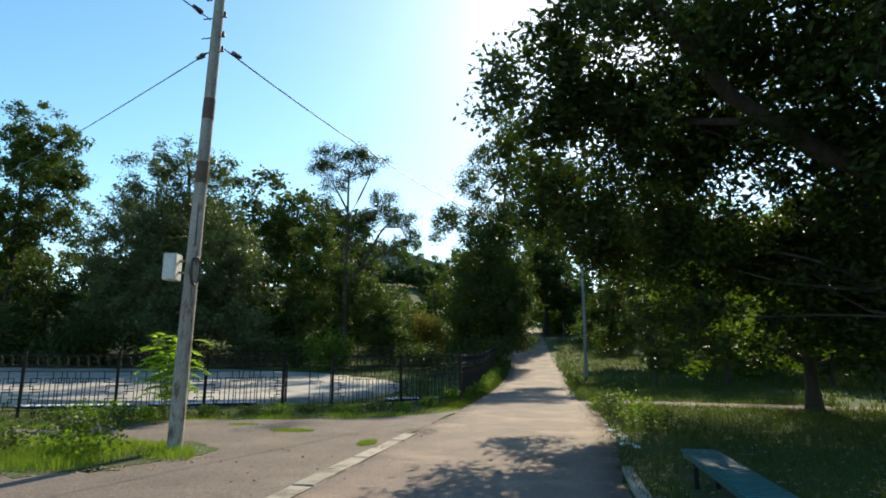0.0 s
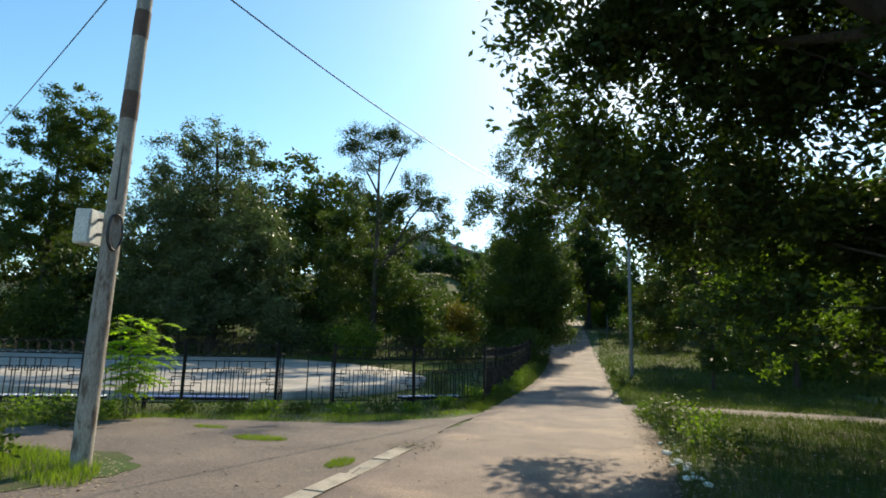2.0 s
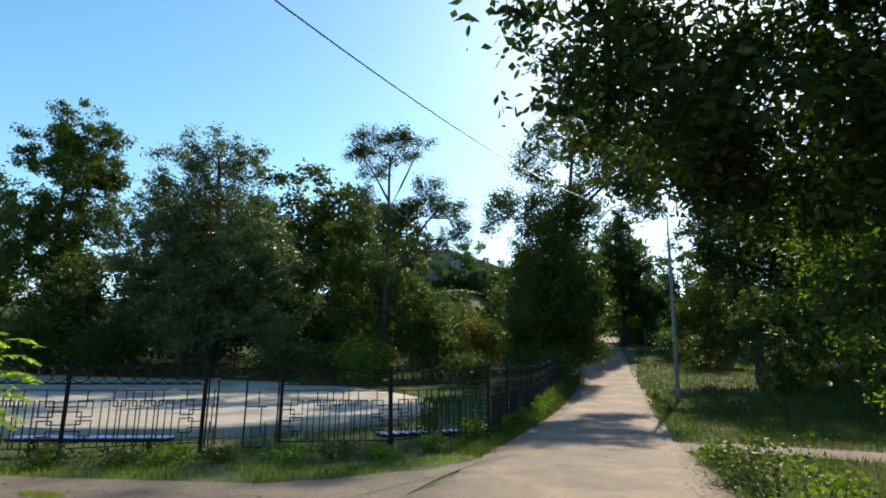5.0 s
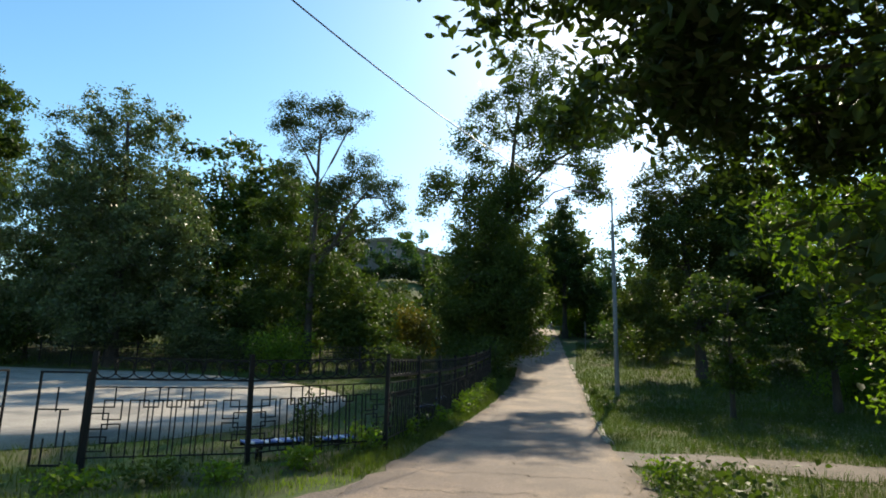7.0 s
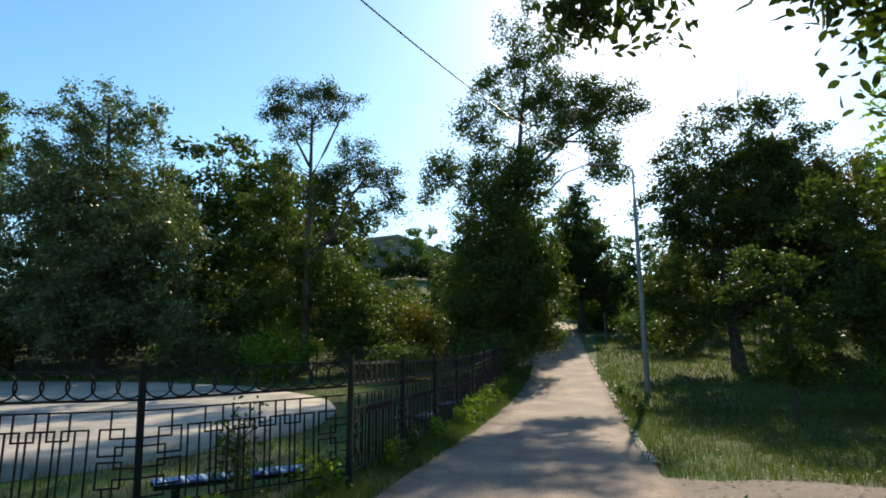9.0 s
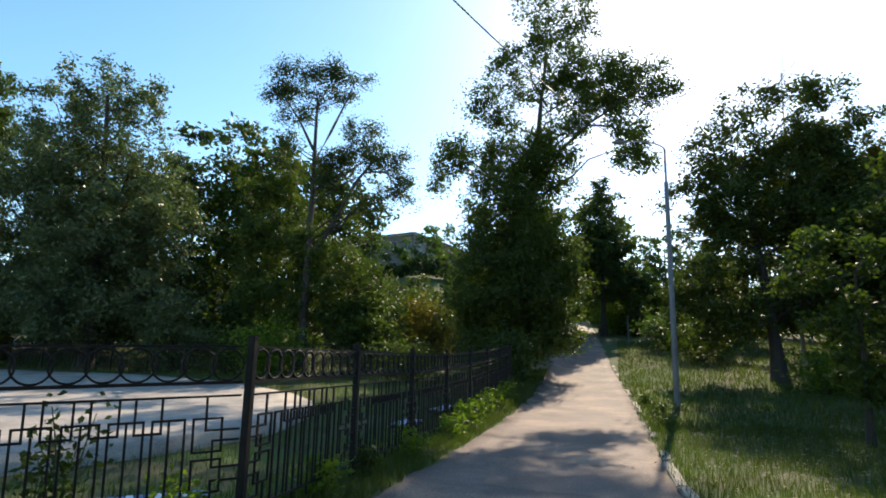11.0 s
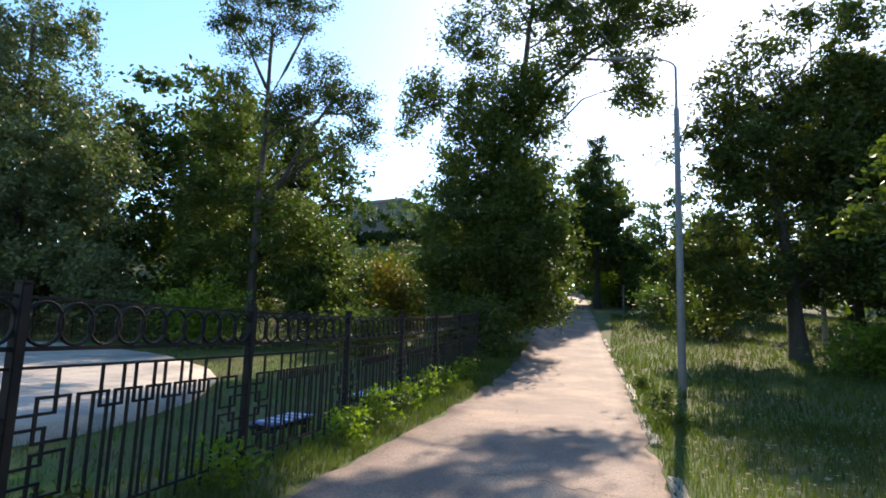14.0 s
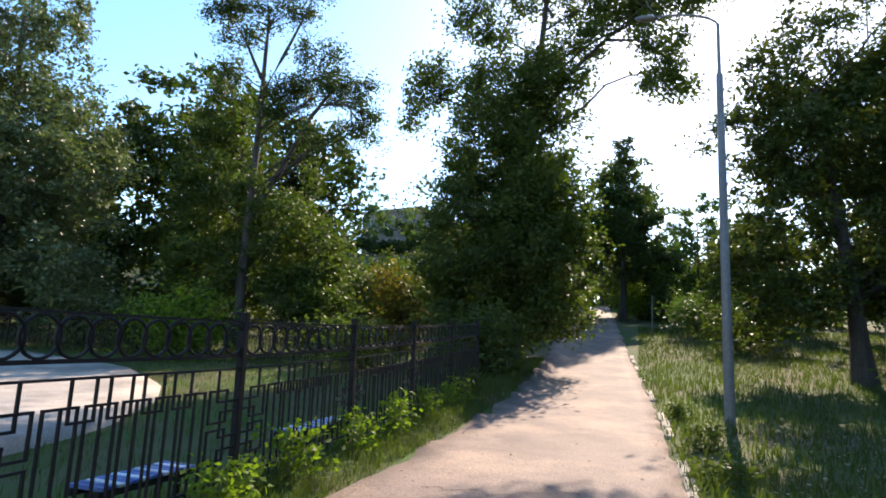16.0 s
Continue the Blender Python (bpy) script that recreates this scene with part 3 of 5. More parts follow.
bars = {}
ring_v, ring_f = [], []
ring_n = 20
ra = np.linspace(0, 2 * np.pi, ring_n, endpoint=False)
for rr, yo in ((0.126, -0.011), (0.143, -0.011), (0.143, 0.011), (0.126, 0.011)):
    ring_v.append(np.column_stack([rr * np.cos(ra), np.full(ring_n, yo), rr * np.sin(ra)]))
ring_v = np.concatenate(ring_v)
for q in range(4):
    i = np.arange(ring_n)
    ring_f.append(np.stack([q * ring_n + i, q * ring_n + (i + 1) % ring_n, ((q + 1) % 4) * ring_n + (i + 1) % ring_n, ((q + 1) % 4) * ring_n + i], 1))
ring_ob = from_arrays("ring", ring_v, np.concatenate(ring_f), M_IRON, shade=False)
ring_mesh = ring_ob.data
bpy.data.objects.remove(ring_ob)
post_mesh = bpy.data.meshes.new("post")
pb = box_bm(0.07, 0.07, 1.70, (0, 0, 0.77), 0.006)
box_bm(0.078, 0.078, 0.02, (0, 0, 1.63), 0.006, pb)
pb.to_mesh(post_mesh)
pb.free()
post_mesh.materials.append(M_IRON)
FENCE_LABEL = "black iron park fence panel with ring frieze and meander bars"


def fence_panel(length, post_end=False):
    """A panel from one post to the next, along its own x."""
    p = empty("fence_panel", 0, 0, 0, label=FENCE_LABEL, category="fence", group="park fence panels")
    link("post", post_mesh, None, p)
    if post_end:
        link("post", post_mesh, None, p).location.x = length
    a, b = 0.045, length - 0.045
    rod(p, "top_rail", bars, (a, 1.43), (b, 1.43), 0.02)
    rod(p, "frieze_rail", bars, (a, 1.145), (b, 1.145), 0.028)
    rod(p, "meander_rail", bars, (a, 1.04), (b, 1.04))
    rod(p, "bottom_rail", bars, (a, 0.14), (b, 0.14), 0.02)
    n = int((b - a) / 0.225)
    for k in range(n):
        ring = link("ring", ring_mesh, None, p)
        ring.location = (a + (k + 0.5) * (b - a) / n, 0, 1.2875 * TALL)
    ends, per = 0.42, 0.31
    m = max(1, int((b - a - 2 * ends + 0.065) / per))
    u0 = (a + b - m * per + 0.065) / 2
    for k in range(m):
        u = u0 + k * per
        for d in (0.0, 0.245):
            rod(p, "upright", bars, (u + d, 0.14), (u + d, 0.87))
        rod(p, "upright", bars, (u + 0.1225, 0.05), (u + 0.1225, 0.87))
        rod(p, "crossbar", bars, (u, 0.87), (u + 0.245, 0.87))
        if k < m - 1:
            for d in (0.18, 0.375):
                rod(p, "hanger", bars, (u + d, 0.78), (u + d, 1.04))
            rod(p, "crossbar", bars, (u + 0.18, 0.78), (u + 0.375, 0.78))
    for s, base in ((1, a), (-1, b)):
        f = lambda d: base + s * d
        rod(p, "hanger", bars, (f(0.27), 0.78), (f(0.27), 1.04))
        rod(p, "crossbar", bars, (f(0.0), 0.78), (f(0.27), 0.78))
        for z0, z1 in ((0.62, 0.87), (0.32, 0.56)):
            for d in (0.14, 0.37):
                rod(p, "key_upright", bars, (f(d), z0), (f(d), z1))
            for z in (z0, z1):
                rod(p, "key_bar", bars, (f(0.14), z), (f(0.37), z))
        for z0, z1 in ((0.50, 0.70), (0.22, 0.40)):
            rod(p, "key_upright", bars, (f(0.21), z0), (f(0.21), z1))
            for z in (z0, z1):
                rod(p, "key_bar", bars, (f(0.0), z), (f(0.21), z))
        rod(p, "key_upright", bars, (f(0.30), 0.14), (f(0.30), 0.32))
    return p


panels = {}


def fence_run(points, step, close=True):
    for (ax, ay), (bx, by) in zip(points, points[1:]):
        length = math.hypot(bx - ax, by - ay)
        n = max(1, round(length / step))
        for k in range(n):
            x0, y0 = ax + (bx - ax) * k / n, ay + (by - ay) * k / n
            x1, y1 = ax + (bx - ax) * (k + 1) / n, ay + (by - ay) * (k + 1) / n
            last = close and (bx, by) == points[-1] and k == n - 1
            z0, z1 = gz(x0, y0) + 0.03, gz(x1, y1) + 0.03
            ln = round(math.hypot(length / n, z1 - z0), 2)
            m = pose(x0, y0, z0, 0, 0, math.degrees(math.atan2(y1 - y0, x1 - x0))) @ pose(0, 0, 0, 0, -math.degrees(math.atan2(z1 - z0, length / n)), 0)
            key = (ln, last)
            if key in panels:
                copy_thing(panels[key], m)
            else:
                panels[key] = fence_panel(ln, last)
                panels[key].matrix_basis = m


CORNER, FENCE_END = (-3.25, 20.45), (-3.85, 37.6)
GATE_L, GATE_R = (-8.0, 16.75), (-6.7, 17.4)
fence_run([(-26.7, 6.2), (-13.3, 13.0), (-9.45, 15.0), GATE_L], 2.2)
fence_run([GATE_R, (-4.85, 18.6), CORNER, FENCE_END], 2.4)
fence_run([(-34, 42.0), (-9.5, 42.0)], 2.45)


def gate_leaf(x, y, rz, w, label):
    g = empty("gate_leaf", x, y, gz(x, y) + 0.06, rz, label=label, category="gate", group="gate leaves")
    for n, a, b in (("frame_post", (0, 0.02), (0, 1.2)), ("frame_post", (w, 0.02), (w, 1.2)), ("frame_rail", (0, 0.02), (w, 0.02)), ("frame_rail", (0, 1.2), (w, 1.2))):
        rod(g, n, bars, a, b, 0.028)
    rod(g, "bar", bars, (w * 0.35, 0.02), (w * 0.35, 0.45))
    rod(g, "bar", bars, (w * 0.6, 0.70), (w * 0.6, 1.0))
    rod(g, "bar", bars, (w * 0.35, 0.72), (w, 0.72), 0.02)
    rod(g, "bar", bars, (w * 0.5, 0.25), (w * 0.5, 0.72))
    rod(g, "bar", bars, (w * 0.78, 0.02), (w * 0.78, 0.35))


gate_leaf(GATE_R[0] - 0.06, GATE_R[1] - 0.02, 202, 0.62, "narrow black iron gate leaf standing nearly shut")
gate_leaf(GATE_L[0] + 0.05, GATE_L[1] + 0.05, 112, 0.62, "narrow black iron gate leaf swung open inwards")


# ---- benches ----
def bench(x, y, rz, length, depth, height, mats, legs_mat, label, slat=0.07, gap=0.014, z=None):
    """A backless bench with slats laid across two bearers."""
    b = empty("bench", x, y, gz(x, y) if z is None else z, rz, label=label, category="bench", group="slatted park benches")
    n = int(length / (slat + gap))
    mesh = {}
    for k in range(n):
        m = mats[k % len(mats)]
        if m not in mesh:
            bm = box_bm(slat, depth, 0.03, (0, 0, 0), 0.006)
            me = bpy.data.meshes.new("slat")
            bm.to_mesh(me)
            bm.free()
            me.materials.append(m)
            mesh[m] = me
        s = link("slat", mesh[m], None, b)
        s.location = (-length / 2 + (k + 0.5) * length / n, 0, height - 0.015)
    for yy in (-depth * 0.38, depth * 0.38):
        part("bearer", box_bm(length, 0.045, 0.06, (0, yy, height - 0.061), 0.004), legs_mat, b)
    for u in (-length * 0.36, length * 0.36):
        bm = box_bm(0.05, depth * 0.7, 0.05, (u, 0, height - 0.117), 0.005)
        box_bm(0.05, 0.05, height - 0.14, (u, -depth * 0.28, (height - 0.14) / 2 - 0.02), 0.005, bm)
        box_bm(0.05, 0.05, height - 0.14, (u, depth * 0.28, (height - 0.14) / 2 - 0.02), 0.005, bm)
        part("leg_frame", bm, M_IRON, b)
    return b


bench(-4.9, 20.5, 46, 2.1, 0.40, 0.36, (M_BLUE, M_WHITE, M_BLUE), M_IRON, "blue and white slatted bench inside the iron fence", z=-0.19)
bench(-13.4, 14.9, 27, 2.8, 0.40, 0.36, (M_WHITE, M_BLUE, M_WHITE), M_IRON, "white and blue slatted bench along the front fence")
bench(-10.35, 16.45, 27, 3.0, 0.40, 0.36, (M_BLUE,), M_IRON, "dark blue slatted bench along the front fence")
bench(-4.2, 27.4, 92, 1.1, 0.36, 0.34, (M_BLUE, M_BLUE, M_WHITE), M_IRON, "blue and white slatted bench inside the iron fence", z=0.02)
bench(-4.5, 31.0, 92, 1.8, 0.36, 0.34, (M_BLUE, M_WHITE, M_BLUE), M_IRON, "blue and white slatted bench inside the iron fence", z=0.06)
bench(1.75, 6.9, 90, 2.7, 0.42, 0.40, (M_TEAL,), M_TEAL, "teal painted slatted bench in the shade on the lawn", slat=0.085)

# ---- utility pole, box and wires ----
PX, PY = -6.16, 9.1
pole = empty("utility_pole", PX, PY, 0, label="weathered grey utility pole with dark bands", category="pole")
v, f = tube([(0, 0, -0.3), (0.03, 0, 2), (0.09, 0, 5), (0.17, 0, 8.9)], [0.125, 0.118, 0.105, 0.088], 14)
from_arrays("shaft", v, f, M_POLE, pole, shade=True)
for z0, z1, r in ((4.55, 4.95, 0.1095), (5.75, 6.15, 0.1045)):
    v, f = tube([(z0 * 0.0185, 0, z0), (z0 * 0.009 + z1 * 0.0095, 0, (z0 + z1) / 2), (z1 * 0.019, 0, z1)], [r + 0.001, r + 0.001, r - 0.001], 14)
    from_arrays("band", v, f, M_POLE_BAND, pole, "dark brown tar band", shade=True)
for z in (7.05, 7.35, 7.75):
    part("bracket", cyl_bm(0.012, 0.012, (-0.12, -0.05, z), (0.30, -0.02, z + 0.02), 8), M_STEEL, pole)
    part("insulator", cyl_bm(0.035, 0.025, (0.30, -0.02, z + 0.02), (0.30, -0.02, z + 0.12), 10), M_CERAMIC, pole)
for s in (-1, 1):
    v, f = tube([(s * 0.03, -0.09, 8.1), (s * 0.06, -0.08, 8.5), (s * 0.12, -0.05, 9.2)], 0.028, 8)
    from_arrays("service_pipe", v, f, M_CABLE, pole, shade=True)
v, f = tube([(0.12, -0.02, 7.0), (0.135, -0.05, 6.4), (0.125, -0.07, 5.6), (0.13, -0.07, 4.6), (0.125, -0.09, 3.4)], 0.012, 6)
from_arrays("down_cable", v, f, M_CABLE, pole, shade=True)
rc = np.linspace(0, 2 * np.pi * 2.9, 70)
v, f = tube(np.column_stack([0.15 + 0.02 * np.sin(rc * 1.3), -0.06 + 0.11 * np.cos(rc), 2.98 + 0.24 * np.sin(rc) + 0.01 * np.cos(rc * 2)]), 0.012, 6)
from_arrays("cable_coil", v, f, M_CABLE, pole, "coiled black cable", shade=True)
box = empty("switch_box", PX - 0.30, PY - 0.05, 2.82, 14, label="pale grey metal switch box strapped to the pole", category="box")
part("body", box_bm(0.22, 0.28, 0.46, (0, 0, 0.23), 0.012), M_BOX, box)
part("door", box_bm(0.19, 0.012, 0.42, (0, -0.147, 0.23), 0.004), M_BOX, box)
part("clamp", box_bm(0.16, 0.03, 0.04, (0.17, 0.02, 0.34), 0.004), M_STEEL, box)
part("clamp", box_bm(0.16, 0.03, 0.04, (0.17, 0.02, 0.14), 0.004), M_STEEL, box)

LX, LY, LH = 1.72, 36.3, 8.65
LZ = gz(LX, LY)


def wire(a, b, sag, r, label, ends=True):
    w = empty("overhead_wire", *a, label=label, category="wire", group="overhead wires")
    v, f = tube(sagging(a, b, sag) - np.array(a), r, 5)
    from_arrays("strand", v, f, M_CABLE, w, shade=True)
    if ends:
        d = (Vector(b) - Vector(a)).normalized()
        part("strain_insulator", cyl_bm(0.05, 0.035, d * 0.25, d * 0.45, 10), M_CERAMIC, w)


wire((PX + 0.3, PY, 7.15), (LX - 1.25, LY + 0.1, LZ + LH + 0.36), 1.12, 0.014, "black twisted overhead wire from pole to street lamp")
wire((PX + 0.05, PY - 0.08, 7.7), (-9.0, -14, 8.2), 0.4, 0.012, "black overhead wire leading back from the pole")
wire((PX + 0.03, PY, 7.1), (-36, 25.9, 8.9), 0.35, 0.011, "thin black overhead wire running off to the trees")

# ---- street lamps ----


def street_lamp(x, y, h, label, arm=0.75, turn=0):
    lamp = empty("street_lamp", x, y, gz(x, y), turn, label=label, category="street lamp", group="street lamps")
    v, f = tube([(0, 0, -0.3), (0, 0, 1.6), (0, 0, 1.62), (0, 0, h * 0.86), (0, 0, h * 0.865), (0, 0, h)], [0.105, 0.098, 0.098, 0.072, 0.04, 0.036], 14)
    from_arrays("shaft", v, f, M_STEEL, lamp, shade=True)
    s = np.linspace(0, 1, 9)
    v, f = tube(np.column_stack([-arm * s ** 1.6, 0 * s, h - 0.02 + 0.42 * np.sin(s * np.pi / 2)]), 0.028, 8)
    from_arrays("arm", v, f, M_STEEL, lamp, shade=True)
    bm = bmesh.new()
    bmesh.ops.create_uvsphere(bm, u_segments=14, v_segments=8, radius=1, matrix=Matrix.Translation((-arm - 0.2, 0, h + 0.40)) @ Matrix.Rotation(radians(8), 4, "Y") @ Matrix.Diagonal((0.27, 0.11, 0.07, 1)))
    part("lamp_head", bm, M_STEEL, lamp, shade=True)
    return lamp


street_lamp(LX, LY, LH, "tall grey steel street lamp with curved arm on the lawn", 1.3, -4)
marker = empty("post", 0.75, 57.0, gz(0.75, 57.0), label="thin grey metal post on the upper lawn", category="post")
part("shaft", cyl_bm(0.045, 0.04, (0, 0, -0.2), (0, 0, 2.2), 10), M_STEEL, marker)
part("cap", cyl_bm(0.055, 0.03, (0, 0, 2.2), (0, 0, 2.25), 10), M_STEEL, marker)


# ---- house on the hill ----
def house(x, y, z, rz, w, d, h):
    hs = empty("house", x, y, z, rz, label="old grey two-storey building with hipped sheet roof on the hill", category="building")
    part("wall", box_bm(w, d, h, (w / 2, d / 2, h / 2), 0.02), M_WALL, hs)
    bm = bmesh.new()
    o = 0.5
    lo = [bm.verts.new(c) for c in ((-o, -o, h), (w + o, -o, h), (w + o, d + o, h), (-o, d + o, h))]
    hi = [bm.verts.new(c) for c in ((w * 0.5, w * 0.5, h + 1.5), (w * 0.5, d - w * 0.5, h + 1.5))]
    for q in ((lo[3], lo[2], lo[1], lo[0]), (lo[0], lo[1], hi[0]), (lo[1], lo[2], hi[1], hi[0]), (lo[2], lo[3], hi[1]), (lo[3], lo[0], hi[0], hi[1])):
        bm.faces.new(q)
    bmesh.ops.recalc_face_normals(bm, faces=bm.faces)
    part("roof", bm, M_ROOF, hs)
    part("cornice", box_bm(w + 0.5, d + 0.5, 0.25, (w / 2, d / 2, h - 0.2), 0.03), M_FRAME, hs)

    def window(px, py, pz, turn):
        wd = empty("window", px, py, pz, turn)
        wd.parent = hs
        bm = box_bm(1.3, 0.06, 0.09, (0, 0, 0.80))
        box_bm(1.3, 0.06, 0.09, (0, 0, -0.80), 0, bm)
        for u in (-0.61, 0.0, 0.61):
            box_bm(0.08, 0.058, 1.52, (u, 0, 0), 0, bm)
        part("frame", bm, M_FRAME, wd)
        part("pane", box_bm(1.16, 0.02, 1.54), M_PANE, wd)
        part("sill", box_bm(1.45, 0.2, 0.06, (0, -0.05, -0.88)), M_FRAME, wd)

    for fl in (1.9, 5.2):
        for k in range(int(w / 2.6)):
            window(1.6 + k * 2.6, -0.03, fl, 0)
        for k in range(int(d / 2.8)):
            window(w + 0.03, 1.8 + k * 2.8, fl, 90)


house(-39.8, 102.0, gz(-31, 100) - 0.1, -14, 10.5, 26.0, 7.2)


# ---- trees: the large ones along the walk ----
# Crown masses right of and before this trunk are unseen, added to darken it.
make_tree(7.4, 11.8, 13, 0.42, [(-6.0, 5.1, 5.1, 1.1, 1.0, 0.8), (-6.5, 3.8, 4.5, 1.0, 0.8, 0.6), (-6.7, 4.9, 4.55, 1.0, 0.5, 0.3), (-5.4, 1.7, 6.5, 2.2, 2.0, 1.6), (-6.8, 2.8, 5.0, 1.2, 1.0, 0.8), (-8.0, 2.3, 6.0, 0.9, 1.0, 0.8), (-6.4, 2.4, 5.1, 2.0, 1.6, 1.3), (-7.2, 1.4, 7.1, 1.9, 2.3, 1.8), (-5.0, 3.8, 4.9, 1.6, 1.6, 1.6), (-3.8, 1.0, 8.0, 4.0, 4.4, 2.4), (0.5, 0.0, 8.5, 5.5, 6.5, 4.0), (-2.8, 3.4, 3.1, 1.9, 1.6, 1.8), (-4.5, 2.8, 3.0, 1.0, 1.2, 1.5), (-1.1, 2.2, 2.9, 2.3, 1.6, 1.7), (1.2, 3.6, 3.2, 3.2, 2.2, 2.2), (-2.0, 1.8, 5.4, 2.8, 2.8, 2.2), (-3.7, -1.5, 9.6, 3.4, 3.6, 2.4), (-0.4, -2.3, 6.4, 3.2, 3.0, 2.2), (3.1, 2.2, 4.4, 3.0, 3.0, 3.2), (0.6, -3.2, 4.6, 3.0, 2.4, 2.6), (3.4, -2.2, 3.8, 3.0, 2.6, 2.6), (-0.6, 5.0, 4.0, 2.4, 2.0, 2.2), (-5.2, 6.2, 5.5, 0.9, 0.8, 0.6), (-4.8, 5.7, 4.6, 0.8, 0.8, 0.6), (-4.2, 5.7, 5.2, 0.9, 0.9, 0.7), (-4.3, 5.7, 4.0, 0.7, 0.8, 0.6), (-5.8, 6.7, 6.2, 1.0, 0.8, 0.6), (-7.0, 7.0, 5.5, 1.4, 0.9, 0.4)], 3000, 62, 0.175, L_DEEP, "huge old spreading tree with dark crown over the lane", 11, 0.44, limbs=28, trunk_top=0.6, aspect=0.5, stout=0.3, oval=lambda c: (c[:, 0] < -4.2) & (c[:, 1] > 1.5),
          extra_limbs=[([(0, 0, 3.6), (-1.2, -0.1, 4.7), (-2.6, -0.4, 5.3), (-4.1, -0.8, 6.3), (-5.3, -1.6, 7.5), (-6.3, -2.2, 8.8)], 0.26, 0.05), ([(-3.4, -0.6, 5.8), (-4.4, 0.2, 6.2), (-5.6, 0.9, 6.7), (-6.6, 1.2, 7.3)], 0.10, 0.02)])
make_tree(7.3, 19.2, 7.5, 0.20, [(-1.0, 0, 4.4, 2.9, 2.6, 1.9), (-3.4, -0.5, 3.0, 1.0, 1.5, 1.7), (1.8, 0.4, 4.6, 3.2, 3.0, 2.0), (0.4, 1, 2.4, 2.8, 2.2, 1.3)], 640, 84, 0.105, L_FRESH, "young spreading tree with bright sunlit leaves near the path", 12, 0.26, limbs=18, trunk_top=0.7, aspect=0.42)
make_tree(4.55, 29.4, 4.6, 0.08, [(0, 0, 2.9, 1.2, 1.2, 1.5), (0.2, 0, 1.6, 0.8, 0.8, 0.8)], 110, 44, 0.14, L_MID, "slender sapling standing on the shaded lawn", 13, 0.25, limbs=8)
make_tree(8.5, 32.5, 7.5, 0.13, [(0, 0, 5.0, 2.5, 2.4, 2.3), (0.3, -0.2, 2.8, 2.1, 2.0, 1.3)], 240, 52, 0.17, L_MID, "small leafy tree on the lawn", 14, 0.32, limbs=10)
make_tree(6.9, 45.5, 13.6, 0.30, [(1.1, 0.0, 12.2, 3.5, 2.6, 1.7, 1.0), (-1.0, 0.0, 10.4, 2.5, 1.9, 1.7, 1.0), (2.6, 0.0, 10.4, 2.6, 2.0, 1.7, 1.0), (-2.2, 0.0, 7.7, 2.3, 2.1, 2.3, 1.0), (0.8, 0.5, 8.2, 4.1, 3.1, 2.7, 1.2), (3.3, 0.0, 6.9, 2.6, 2.4, 2.7, 1.0), (-2.8, -0.5, 4.2, 1.9, 2.0, 2.4, 0.8), (-0.2, 0.4, 4.6, 3.1, 2.7, 2.2, 0.9), (3.2, 0.0, 4.0, 2.7, 2.3, 2.2, 0.9), (-2.5, -1.0, 2.2, 1.5, 1.3, 1.2, 0.5)], 1300, 64, 0.205, L_OLIVE, "broad dense dark tree beside the street lamp", 15, 0.5, lean=(-0.9, 0), limbs=24)
# Added behind the lamp tree so that its shadow falls on the lawn.
make_tree(11.0, 51.5, 12.3, 0.24, [(0, 0, 8.2, 3.4, 3.2, 3.8), (0.4, 0, 4.6, 3.6, 3.4, 3.0)], 480, 64, 0.24, L_DEEP, "dense dark tree added behind its neighbours to shade the lawn", 24, 0.42)
make_tree(12.8, 45.5, 12.0, 0.24, [(0.8, 0.0, 9.7, 2.5, 1.8, 1.6, 0.8), (-0.6, 0.0, 8.6, 1.8, 1.7, 2.1, 0.8), (1.3, 0.0, 7.3, 3.2, 2.7, 2.8, 1.0), (-0.5, 0.0, 5.0, 2.4, 2.3, 2.8, 1.0), (1.3, 0.0, 3.8, 2.8, 2.5, 2.4, 1.0)], 560, 60, 0.19, L_AUTUMN, "tree with yellowing brownish leaves", 16, 0.48)
